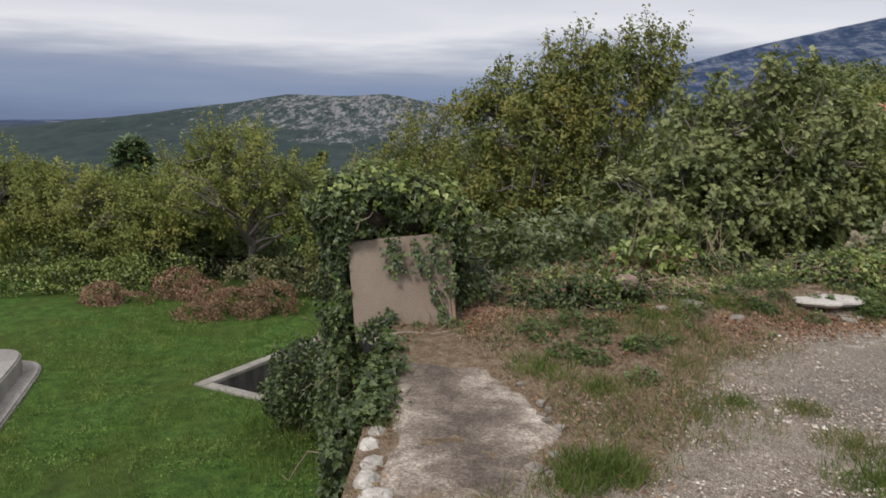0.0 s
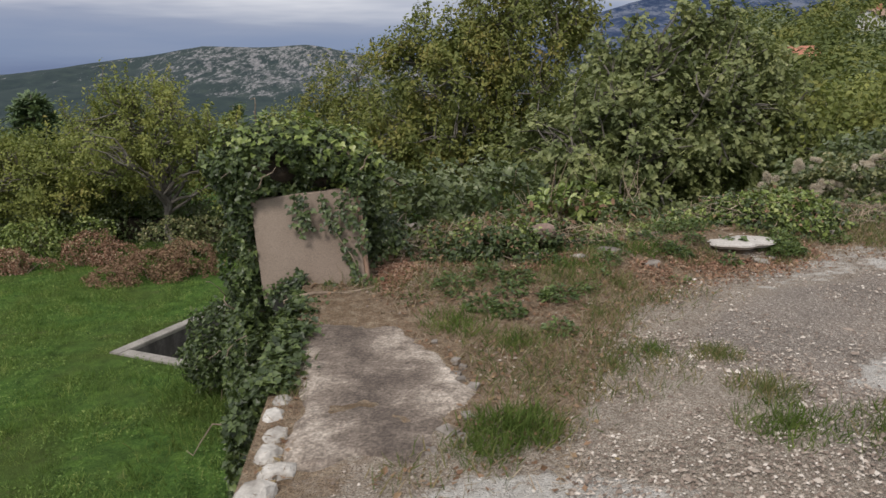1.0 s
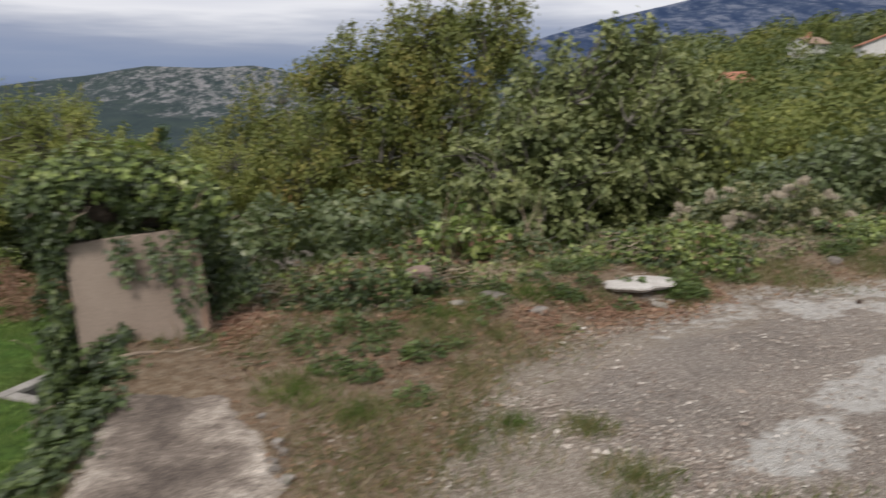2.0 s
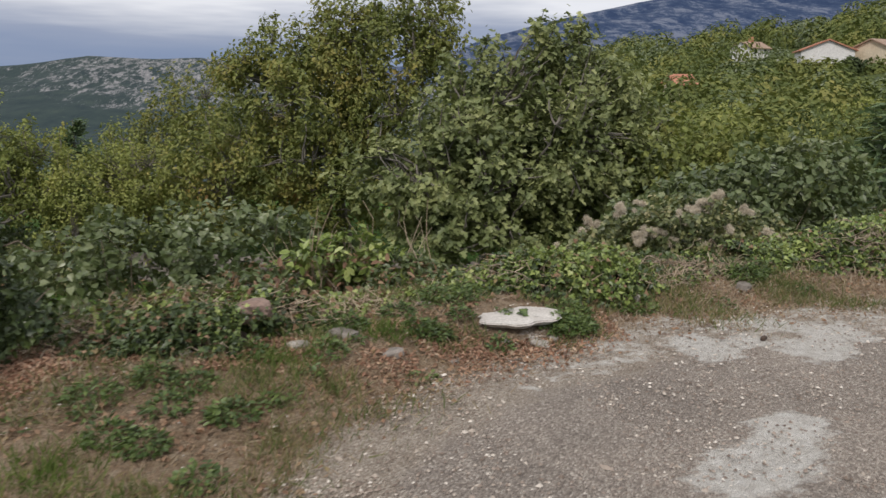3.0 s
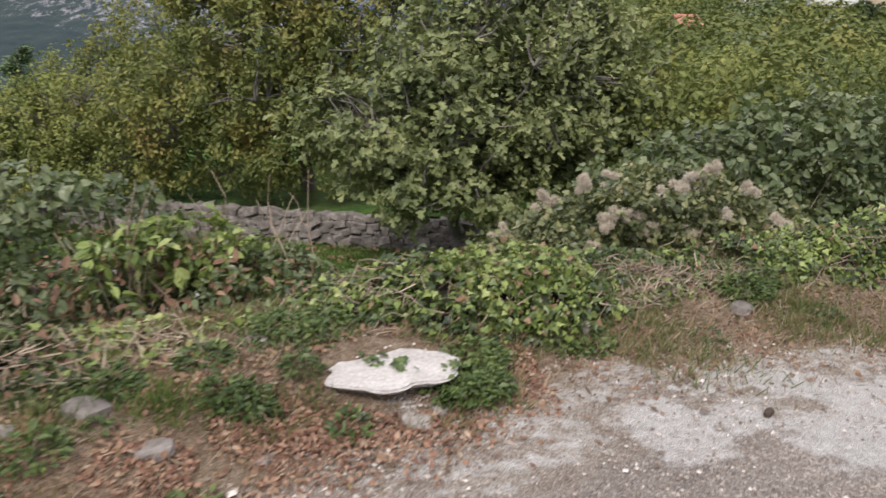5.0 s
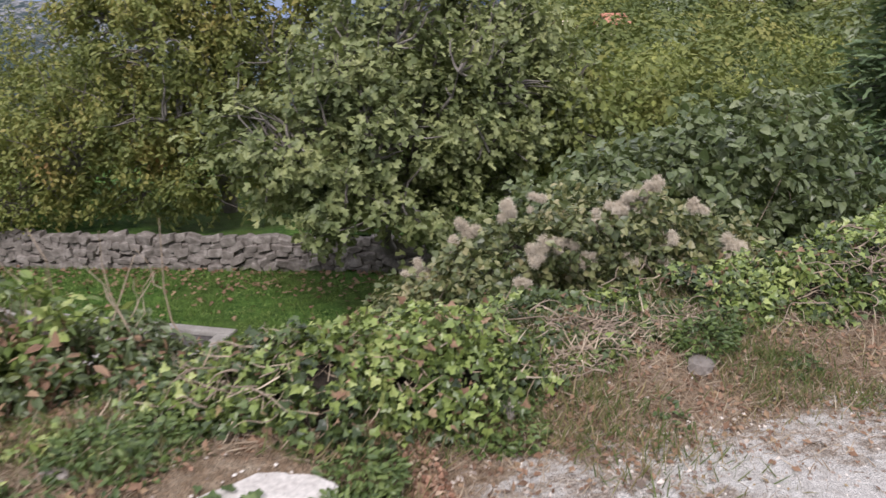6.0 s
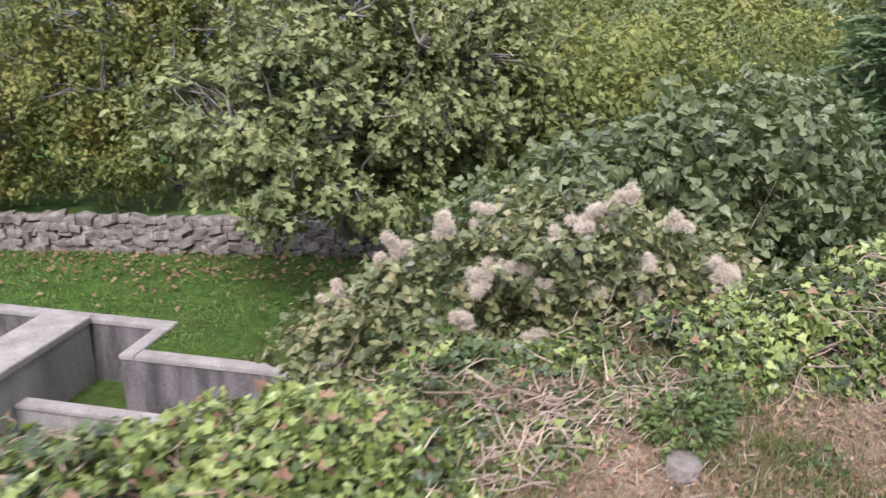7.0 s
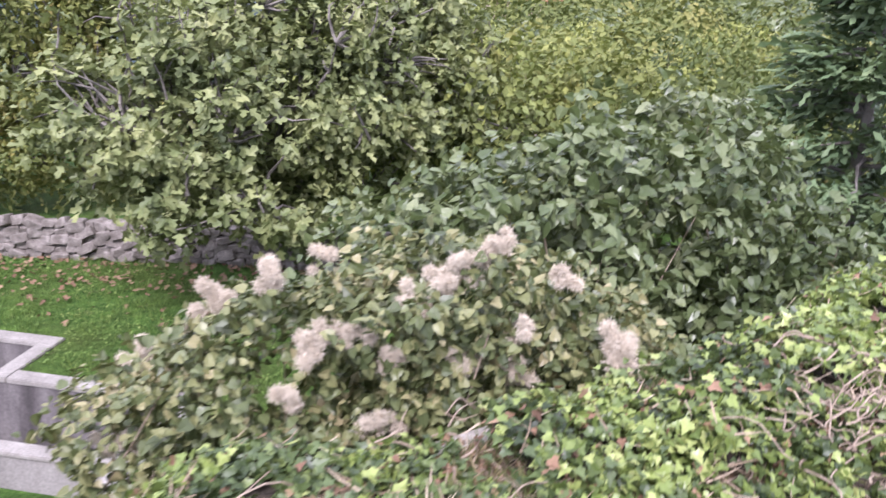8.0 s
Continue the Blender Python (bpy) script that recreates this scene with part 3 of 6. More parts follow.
def build_terrace():
    xs = np.concatenate([np.arange(-0.34, 6.6, 0.045), np.linspace(6.7, 40, 60)])
    sy = np.concatenate([np.linspace(-30, 1.9, 40), np.arange(2.0, 6.0, 0.045)])
    tail = np.linspace(0, 1, 26)[1:]
    X, Y = [], []
    for x in xs:
        e = edge_y(x)
        col = np.concatenate([sy, sy[-1] + (e - sy[-1]) * tail])
        X.append(np.full(len(col), x))
        Y.append(col)
    X, Y = np.array(X), np.array(Y)
    near = (X < 7) & (Y > 1.8)
    Z = terrace_z(X, Y)
    bumps = np.zeros_like(Z)
    bumps[near] = fbm(X[near], Y[near], 1.6) * 0.02 + fbm(X[near], Y[near], 9, 3.0) * 0.006
    Z = Z + bumps
    ni, nj = X.shape
    i, j = np.meshgrid(np.arange(ni - 1), np.arange(nj - 1), indexing="ij")
    q = np.stack([i * nj + j, (i + 1) * nj + j, (i + 1) * nj + j + 1, i * nj + j + 1], -1).reshape(-1, 4)
    me = np_mesh("road", np.stack([X, Y, Z], -1).reshape(-1, 3), [q], M["terrace"], True)
    d = road_y(X) - Y
    pale = np.clip(0.5 + (d - 0.02) / 0.8, 0, 1)
    pale = np.maximum(pale, np.clip(1.0 - np.hypot(X - 0.9, Y - 2.2) / 1.9, 0, 1) * 1.3).clip(0, 1)
    core = np.clip(0.5 + (d - 0.62) / 0.7, 0, 1) * np.clip((X - 1.55 - 0.35 * (4.5 - Y).clip(0, 3) * 0.4) / 0.5, 0, 1)
    def spot(cx, cy, rx, ry, a=0.0):
        c, s = math.cos(a), math.sin(a)
        u, v = (X - cx) * c + (Y - cy) * s, -(X - cx) * s + (Y - cy) * c
        return np.clip(1.4 - 0.75 * np.hypot(u / rx, v / ry), 0, 1)
    lime = np.maximum.reduce([0.46 * np.clip(1.6 - np.abs(d - 0.25) / 0.35, 0, 1) * np.clip((X - 2.3) / 0.6, 0, 1) * np.clip((6.2 - X) / 0.8, 0, 1), spot(4.62, 5.9, 0.36, 0.13, -0.5), spot(4.88, 5.72, 0.28, 0.14, -0.6), spot(3.98, 5.58, 0.16, 0.2), spot(4.27, 5.63, 0.12, 0.11), spot(4.62, 5.42, 0.22, 0.17, 0.4),
                              spot(3.45, 4.2, 0.32, 0.16, 0.5), spot(2.75, 3.7, 0.3, 0.14, 0.6), spot(0.75, 2.7, 0.4, 0.17), spot(3.8, 4.5, 0.16, 0.12)])
    col = np.stack([pale, core, lime, np.ones_like(pale)], -1).reshape(-1, 4).astype(np.float32)
    at = me.color_attributes.new("zone", "FLOAT_COLOR", "POINT")
    at.data.foreach_set("color", col.ravel())
    tagged(new("road", me), "gravelly worn road terrace with a brown weedy verge", "road", kind="structure")


build_terrace()


def build_retaining():
    """Rubble core walls that hold the terrace up."""
    wall = thing("retaining_wall", "overgrown limestone retaining wall below the road terrace", "wall", (0, 0, LAWN), kind="structure")
    bm = bmesh.new()
    bm_box(bm, (-0.36, -30, -0.3), (0.0, 5.7, -LAWN - 0.07))
    part("wall_side", bm, M["limestone"], wall)
    xs = np.linspace(-0.36, 40, 90)
    v, f = [], []
    for x in xs:
        e = float(edge_y(x))
        v += [(x, e - 0.05, LAWN - 0.3), (x, e - 0.05, -0.03), (x, e + 0.3, -0.06), (x, e + 0.3, LAWN - 0.3)]
    for i in range(len(xs) - 1):
        a = i * 4
        f += [(a + k, a + 4 + k, a + 4 + (k + 1) % 4, a + (k + 1) % 4) for k in range(4)]
    np_part("wall_face", v, [np.array(f)], M["limestone"], wall)
    return wall


retaining = build_retaining()


# ---- lawn, sunken court, garden wall ----
U0, U1, U2, U3 = -10.75, -6.5, -5.2, -2.75
V0, V1, V2 = 9.6, 14.68, 15.66
FLOOR = -4.4


def build_lawn():
    us = np.unique(np.concatenate([np.arange(-30, 22, 0.5), [U0, U2, U3]]))
    vs = np.unique(np.concatenate([np.arange(-12, 34, 0.5), [V0, V1, V2]]))
    U, V = np.meshgrid(us, vs, indexing="ij")
    X, Y = 0.878 * U + 0.479 * V, -0.479 * U + 0.878 * V
    Z = np.full_like(X, LAWN)
    inside = (U >= U0) & (U <= U3) & (V >= V0) & (V <= V2)
    Z = Z + np.where(inside, 0, 0.05 * fbm(X, Y, 0.35))
    Z = Z + 0.45 * np.clip((16 - V) / 9, 0, 1) * np.clip((U + 9) / 6, 0, 1) * np.where(V < V0 - 0.3, 1, 0)
    nj = len(vs)
    i, j = np.meshgrid(np.arange(len(us) - 1), np.arange(nj - 1), indexing="ij")
    cu, cv = (us[i] + us[i + 1]) / 2, (vs[j] + vs[j + 1]) / 2
    hole = (cu > U0) & (cu < U3) & (cv > V0) & (cv < np.where(cu > U2, V1, V2))
    q = np.stack([i * nj + j, (i + 1) * nj + j, (i + 1) * nj + j + 1, i * nj + j + 1], -1)[~hole]
    me = np_mesh("lawn", np.stack([X, Y, Z], -1).reshape(-1, 3), [q], M["lawn"], True)
    tagged(new("lawn", me), "short green mown lawn with clover and bare spots", "lawn", kind="structure")


build_lawn()


def court_bm(boxes, bevel=0.012):
    bm = bmesh.new()
    for lo, hi in boxes:
        bm_box(bm, lo, hi, bevel)
    bmesh.ops.transform(bm, matrix=UV.to_4x4(), verts=bm.verts)
    return bm


def build_court():
    court = thing("sunken_court", "sunken concrete court in the lawn with pale copings", "sunken court", (0, 0, LAWN), kind="structure")
    d = FLOOR - LAWN
    w = 0.22
    bm = court_bm([((U0, V0, d - 0.1), (U3, V2, d))], 0)
    part("court_floor", bm, M["lawn"], court, "grassy floor")
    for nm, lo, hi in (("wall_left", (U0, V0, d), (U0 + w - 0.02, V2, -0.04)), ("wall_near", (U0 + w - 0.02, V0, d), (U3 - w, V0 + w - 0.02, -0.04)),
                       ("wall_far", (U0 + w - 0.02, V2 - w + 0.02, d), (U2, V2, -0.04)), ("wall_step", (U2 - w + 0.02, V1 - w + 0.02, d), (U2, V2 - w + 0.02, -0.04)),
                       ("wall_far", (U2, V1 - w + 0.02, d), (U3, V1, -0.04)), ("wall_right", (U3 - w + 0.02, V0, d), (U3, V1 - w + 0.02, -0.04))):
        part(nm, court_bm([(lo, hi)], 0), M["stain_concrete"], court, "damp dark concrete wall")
    for lo, hi in (((U0 - 0.02, V0 - 0.02, -0.04), (U0 + w, V2 + 0.02, 0.035)), ((U0 + w, V0 - 0.02, -0.04), (U3 - w, V0 + w, 0.035)),
                   ((U0 + w, V2 - w, -0.04), (U2 + 0.02, V2 + 0.02, 0.035)), ((U2 - w, V1 - w, -0.04), (U2 + 0.02, V2 - w, 0.035)),
                   ((U2 + 0.02, V1 - w, -0.04), (U3 + 0.02, V1 + 0.02, 0.035)), ((U3 - w, V0 - 0.02, -0.04), (U3 + 0.02, V1 - w, 0.035))):
        part("coping", court_bm([(lo, hi)]), M["coping"], court)
    part("divider_wall", court_bm([((U1 - 0.72, 12.4, d), (U1 - 0.06, V2 - w, -0.02))], 0), M["concrete"], court, "grey concrete dividing wall")
    part("divider_coping", court_bm([((U1 - 0.8, 12.35, -0.02), (U1, V2 - w - 0.004, 0.085))]), M["coping"], court, "wide pale coping slab")
    part("kerb_wall", court_bm([((U1 - 0.06, 13.75, d), (U3 - w, 13.93, d + 0.46))], 0), M["concrete"], court, "low concrete kerb wall")
    part("kerb_top", court_bm([((U1 - 0.06, 13.72, d + 0.46), (U3 - w, 13.96, d + 0.52))]), M["coping"], court, "pale kerb top")


build_court()


def build_platform():
    """Raised round-cornered concrete slab on the lawn, with a lower gutter strip along it."""
    ob = thing("concrete_platform", "raised worn concrete slab on the lawn", "concrete slab", (-9.95, 10.9, LAWN))
    for nm, grow, h, mat in (("slab", 0.0, 0.42, M["concrete"]), ("gutter", 0.28, 0.08, M["concrete"])):
        bm = bmesh.new()
        pts = []
        for k in range(40):
            a = 2 * math.pi * k / 40
            c, s = math.cos(a), math.sin(a)
            r = 2.5 + grow
            pts.append(bm.verts.new((r * math.copysign(abs(c) ** 0.22, c), (3.1 + grow) * math.copysign(abs(s) ** 0.22, s), 0)))
        face = bm.faces.new(pts)
        top = bmesh.ops.extrude_face_region(bm, geom=[face])
        vs = [e for e in top["geom"] if isinstance(e, bmesh.types.BMVert)]
        bmesh.ops.translate(bm, vec=(0, 0, h), verts=vs)
        es = [e for e in bm.edges if all(v in vs for v in e.verts)]
        bmesh.ops.bevel(bm, geom=es, offset=0.03, segments=2, affect="EDGES")
        bmesh.ops.recalc_face_normals(bm, faces=bm.faces)
        bmesh.ops.transform(bm, matrix=pose(0, 0, 0, 0, 0, 17), verts=bm.verts)
        part(nm, bm, mat, ob)


build_platform()

# terrace behind the dry stone wall
WALL_TURN = -18.0
WC, WS = math.cos(radians(WALL_TURN)), math.sin(radians(WALL_TURN))


def along_wall(s, d, z=0.0):
    """Place at s metres along the dry stone wall and d behind its face."""
    return (2.0 + s * WC - d * WS, 20.05 + s * WS + d * WC, z)


def build_upper_garden():
    ss = np.linspace(-14, 14, 60)
    ds = np.linspace(0.15, 9, 24)
    S, D = np.meshgrid(ss, ds, indexing="ij")
    X, Y, _ = along_wall(S, D)
    Z = LAWN + 0.68 + 0.1 * fbm(X, Y, 0.3) - np.clip(-S / 6, 0, 1) * np.clip(D - 3, 0, 30) * 0.12
    nj = len(ds)
    i, j = np.meshgrid(np.arange(len(ss) - 1), np.arange(nj - 1), indexing="ij")
    q = np.stack([i * nj + j, (i + 1) * nj + j, (i + 1) * nj + j + 1, i * nj + j + 1], -1).reshape(-1, 4)
    me = np_mesh("upper_garden", np.stack([X, Y, Z], -1).reshape(-1, 3), [q], M["lawn"], True)
    tagged(new("upper_garden", me), "grassy garden terrace behind the dry stone wall", "ground", kind="structure")


build_upper_garden()


def terrain_h(az, r):
    """Height of the country round about, by bearing (degrees, 0 is ahead) and distance."""
    ridge = np.interp(az, [-180, -60, -45, -31.4, -27, -19, -12.9, -9, -5.8, -2.2, 3, 10, 14, 17, 21.5, 28, 35, 41, 48, 60, 100, 180],
                      [0, -0.8, -1.2, -1.1, -0.25, 0.6, 1.55, 1.4, 1.55, 0.95, 0.2, 1.5, 3.0, 3.9, 4.85, 6.1, 6.6, 7.4, 8, 7, 3, 0])
    rd = np.interp(az, [-180, 3, 14, 180], [2600, 2600, 4200, 4200])
    valley = np.interp(r, [0, 24, 60, 200, 700, 1500, 2200, 5000], [-3.75, -3.75, -8, -30, -95, -150, -150, -120])
    crest = rd * np.tan(np.radians(ridge)) + 1.5
    f = np.clip((r - rd * 0.42) / (rd * 0.58), 0, 1)
    f = f ** 1.25
    m = valley * (1 - f) + crest * f
    behind = np.clip((r - rd) / 450, 0, 1)
    far = -4800 * math.tan(radians(0.25))
    m = np.where(r > rd, crest * (1 - behind) + np.where(az < 5, far, crest * 0.9) * behind, m)
    hill_el = np.interp(az, [-180, 8, 16, 22, 25, 33, 41, 60, 90, 140, 180], [-6, -6, -1.5, 1.3, 1.9, 2.9, 4.4, 6.5, 5, 0, -6])
    hf = np.clip((r - 26) / 374, 0, 1) ** 1.25
    hill = -3.75 * (1 - hf) + (400 * np.tan(np.radians(hill_el))) * hf
    hill = np.where(r > 400, hill - (r - 400) * 0.25, hill)
    return np.where(hill_el > -5.9, np.maximum(m, hill), m)


def build_terrain():
    az = np.concatenate([np.arange(-180, -50, 5.0), np.arange(-50, 62, 0.34), np.arange(62, 180.1, 5.0)])
    r = np.concatenate([[22, 24.5], np.geomspace(27, 800, 34), np.geomspace(860, 4850, 110)])
    A, R = np.meshgrid(az, r, indexing="ij")
    H = terrain_h(A, R)
    X, Y = R * np.sin(np.radians(A)), R * np.cos(np.radians(A))
    rough = np.zeros_like(H)
    k = R > 900
    rd = np.interp(A, [-180, 3, 14, 180], [2600, 2600, 4200, 4200])
    n1 = np.array([noise.ridged_multi_fractal(Vector((x * 0.0022, y * 0.0022, 0)), 0.9, 2.1, 5, 1.0, 2.0) for x, y in zip(X[k], Y[k])])
    rough[k] = (n1 - 1.2) * 20 * np.clip((R[k] - 900) / 900, 0, 1) * np.where(R[k] > rd[k] * 0.97, 0.25, 1)
    H = H + rough
    nj = len(r)
    i, j = np.meshgrid(np.arange(len(az) - 1), np.arange(nj - 1), indexing="ij")
    q = np.stack([i * nj + j, i * nj + j + 1, (i + 1) * nj + j + 1, (i + 1) * nj + j], -1).reshape(-1, 4)
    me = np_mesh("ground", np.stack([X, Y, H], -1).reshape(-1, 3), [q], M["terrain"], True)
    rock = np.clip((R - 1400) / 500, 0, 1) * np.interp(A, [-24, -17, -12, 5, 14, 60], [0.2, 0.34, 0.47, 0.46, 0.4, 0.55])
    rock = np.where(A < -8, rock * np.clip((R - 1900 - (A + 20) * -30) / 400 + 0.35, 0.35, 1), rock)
    # haze mask: the painted blue sets in with distance
    haze_blue = np.clip((R - 2750) / 350, 0, 1)
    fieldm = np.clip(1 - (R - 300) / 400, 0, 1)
    col = np.stack([rock, haze_blue, fieldm, np.ones_like(rock)], -1).reshape(-1, 4).astype(np.float32)
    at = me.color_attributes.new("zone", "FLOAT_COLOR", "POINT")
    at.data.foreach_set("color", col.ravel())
    tagged(new("ground", me), "open karst country with scrub slopes and limestone mountains", "ground", kind="structure")


build_terrain()


# ---- trees of the upper garden ----
GZ = LAWN + 0.68
tree("fig_tree", "large spreading fig tree with grey-green lobed leaves", "tree", (6.0, 18.4, GZ), (5.9, 17.6, -1.7),
     [(5.7, 16.3, -0.1, 2.2, 1.6, 1.5), (4.3, 16.0, -0.3, 1.5, 1.4, 1.1), (7.4, 16.5, -0.2, 1.5, 1.4, 1.3), (5.6, 17.3, 1.4, 0.9, 0.9, 1.1), (6.5, 17.3, 1.7, 0.65, 0.8, 1.0), (7.4, 17.1, 1.6, 0.65, 0.8, 0.9), (8.2, 16.9, 1.2, 0.6, 0.7, 0.8), (4.5, 15.5, -1.2, 1.2, 1.0, 0.6), (5.9, 15.4, -1.3, 1.5, 1.2, 0.55)],
     2300, 13, 0.15, "fig", M["fig"], 0.17, 0.12, 34, shell=0.3, cut=-0.02, twig_r=0.012, shoots=110, reach=0.7)
tree("fig_tree", "tall fig tree with sparse upper shoots", "tree", (9.0, 18.6, GZ), (9.0, 18.2, -1.4),
     [(8.8, 17.2, -0.2, 1.0, 1.0, 1.2), (9.3, 16.8, -0.9, 1.2, 1.0, 0.9), (8.7, 18.5, 1.4, 0.5, 0.6, 0.9), (10.2, 18.4, -1.2, 1.4, 1.2, 0.9)],
     640, 13, 0.15, "fig", M["fig"], 0.17, 0.1, 14, shell=0.3, cut=-0.02, twig_r=0.012, shoots=36, reach=0.6)
tree("walnut_tree", "tall tree with ochre and green autumn leaves", "tree", (3.0, 22.3, GZ), (3.1, 22.0, -0.8),
     [(2.3, 21.3, 1.0, 1.8, 1.6, 1.6), (3.9, 21.3, 1.6, 1.9, 1.6, 1.7), (3.1, 21.6, 2.7, 1.1, 1.0, 0.8), (5.0, 21.3, 2.8, 1.0, 0.9, 1.0), (1.6, 21.5, 2.0, 0.9, 0.8, 0.8), (0.5, 21.5, 1.3, 0.7, 0.7, 0.9), (2.5, 20.8, -0.9, 2.5, 1.4, 1.3), (0.4, 21.4, -0.6, 1.8, 1.5, 1.3), (2.2, 20.7, -1.9, 2.0, 0.6, 0.6), (-0.2, 21.5, -2.0, 1.6, 0.7, 0.6)],
     2600, 24, 0.125, "oval", M["ochre"], 0.2, 0.15, 30, shell=0.3, cut=-0.02, twig_r=0.012, shoots=140, reach=0.75)
tree("ochre_tree", "rounded tree in yellowing leaf", "tree", (-1.9, 25.4, GZ - 1.4), (-1.8, 25.2, -2.0),
     [(-2.0, 25.1, -0.6, 1.6, 1.5, 1.1), (-1.2, 25.2, 0.6, 1.1, 1.0, 1.0), (-2.4, 24.9, -2.1, 1.9, 1.5, 1.3), (-0.3, 25.4, 1.9, 0.35, 0.4, 0.6), (0.2, 25.0, -0.6, 1.3, 1.3, 1.2)],
     900, 26, 0.115, "oval", M["ochre"], 0.2, 0.12, 14, shell=0.3, cut=-0.05, shoots=60)

# ---- trees beyond the lawn ----
tree("olive_green_tree", "spreading tree with a pale leaning trunk and thinning leaves", "tree", (-5.9, 21.8, LAWN - 0.1), (-6.1, 21.9, -1.9),
     [(-6.6, 22.2, -0.3, 2.0, 1.8, 1.3), (-5.2, 22.2, -0.5, 1.4, 1.5, 1.0), (-7.9, 22.6, -0.9, 1.3, 1.4, 0.9), (-6.5, 22.4, 0.65, 1.0, 1.2, 0.55), (-4.6, 22.4, -1.2, 1.0, 1.2, 0.8)],
     1000, 30, 0.1, "oval", M["olive"], 0.17, 0.1, 24, shell=0.3, cut=0.0, twig_r=0.012, shoots=80)
for bx, by, top, w, lab in ((-12.8, 23.4, 0.0, 2.4, "dense olive-green tree at the lawn's end"), (-10.0, 23.4, -0.4, 1.9, "rounded olive-green tree at the lawn's end"),
                            (-15.6, 24.0, 0.6, 2.4, "dense olive-green tree at the lawn's end"), (-8.4, 25.5, -0.4, 1.7, "rounded olive-green tree at the lawn's end")):
    tree("garden_tree", lab, "tree", (bx, by, LAWN - 0.2), (bx + 0.2, by, -2.3),
         [(bx, by - 0.3, top - 1.2, w, 1.6, 1.3), (bx - 0.9, by, top - 0.8, w * 0.55, 1.3, 0.9), (bx + 1.0, by - 0.5, top - 1.5, w * 0.7, 1.3, 1.1), (bx, by - 0.6, top - 2.4, w * 0.95, 1.0, 0.9)],
         1000, 32, 0.1, "oval", M["olive"], 0.19, 0.1, 12, group="trees beyond the lawn", shell=0.35, cut=-0.08, shoots=70)
tree("small_tree", "slim green tree behind the ivy-covered panel", "tree", (-3.0, 21.6, LAWN - 0.1), (-3.0, 21.7, -2.2),
     [(-3.0, 21.8, -1.3, 1.2, 1.2, 1.0), (-2.2, 22, -0.8, 0.9, 1.0, 0.8), (-3.4, 21.4, -2.0, 1.2, 1.0, 0.8), (-1.6, 21.6, -1.9, 1.2, 1.0, 0.9)], 420, 50, 0.09, "small", M["olive"], 0.2, 0.08, 8)
for bx, by, w in ((-7.2, 23.0, 1.6), (-9.6, 22.6, 1.6), (-4.2, 22.6, 1.4), (-11.8, 22.4, 1.6)):
    bush("undergrowth_shrub", "dark leafy undergrowth below the trees", "shrub", [(bx, by, -2.7, w, 0.6, 0.75), (bx + w * 0.6, by + 0.2, -2.6, w * 0.6, 0.5, 0.7)], 3200, 0.12, "small", M["broad"], LAWN - 0.2, "undergrowth", 20, 0.7)


def conifer(label, base, height, radius, count, group="", size=0.35):
    """A dark conifer: straight trunk, tiers of drooping boughs with flat sprays."""
    base = np.array(base, float)
    ob = thing("conifer", label, "tree", base, group)
    tv, tf = tubes([(np.array([base + (0, 0, -0.2), base + (0, 0, height * 0.6), base + (0, 0, height)]), np.array([0.07, 0.05, 0.012]))], 8)
    np_part("trunk", tv, [tf], M["bark"], ob, smooth=True)
    lines, pos, along = [], [], []
    n = int(height * 26)
    for k in range(n):
        h = 0.06 + 0.92 * (k + RNG.random()) / n
        a = RNG.random() * 2 * math.pi
        L = radius * (1 - h) ** 0.75 * RNG.uniform(0.7, 1.15) + 0.1
        s = base + np.array([0, 0, h * height])
        e = s + np.array([math.cos(a) * L, math.sin(a) * L, -0.12 * L + 0.1])
        ln = curve_line(s, e, 0.05, 0.03, 6)
        lines.append((ln, np.linspace(0.02, 0.004, 6)))
        m = max(3, int(count / n))
        tt = RNG.uniform(0.15, 1, m)
        p = s + (e - s) * tt[:, None] + RNG.normal(size=(m, 3)) * 0.05
        d = unit((e - s)[None] / L + RNG.normal(size=(m, 3)) * 0.55 + np.array([0, 0, -0.2]))
        pos.append(p)
        along.append(d)
    bv, bf = tubes(lines, 4)
    np_part("bough_tangle", bv, [bf], M["bark"], ob, kind="stuff")
    pos, along = np.vstack(pos), np.vstack(along)
    v, f = leaves(pos, RNG.normal(size=pos.shape) * 0.4 + np.array([0, 0, 1.0]), size * RNG.uniform(0.6, 1.2, len(pos)), "spray", along=along)
    np_part("needles", v, [f], M["conifer"], ob, kind="stuff")
    return ob


conifer("dark green conifer rising between broadleaf trees", (-14.2, 33, -4.3), 4.9, 3.0, 8500, size=0.4)
conifer("dark feathery conifer beside the road terrace", (9.9, 10.3, -3.2), 5.6, 1.9, 15000, size=0.2)
conifer("dark pointed conifer in the valley edge", (-5.5, 29.5, -6.0), 6.2, 1.7, 4200, size=0.3)

# ---- shrubs below and behind the terrace edge ----
bush("broadleaf_shrub", "broad-leaved dark green shrub behind the bank", "shrub",
     [(0.4, 7.6, 0.0, 0.75, 0.6, 0.62), (1.2, 7.9, -0.05, 0.7, 0.6, 0.62), (-0.2, 8.0, -0.4, 0.7, 0.7, 0.7), (0.8, 7.7, -1.2, 1.2, 0.8, 0.9)], 15000, 0.062, "heart", M["broad"], LAWN, stems=26, cut=-0.22)
bush("pale_flowered_weed", "light green weed clump with dry flower heads", "plant",
     [(2.0, 7.4, 0.24, 0.3, 0.28, 0.18), (2.25, 7.45, 0.12, 0.28, 0.3, 0.18), (1.7, 7.3, 0.16, 0.28, 0.3, 0.18)], 800, 0.085, "oval", M["ivy_light"], -0.6, stems=24)
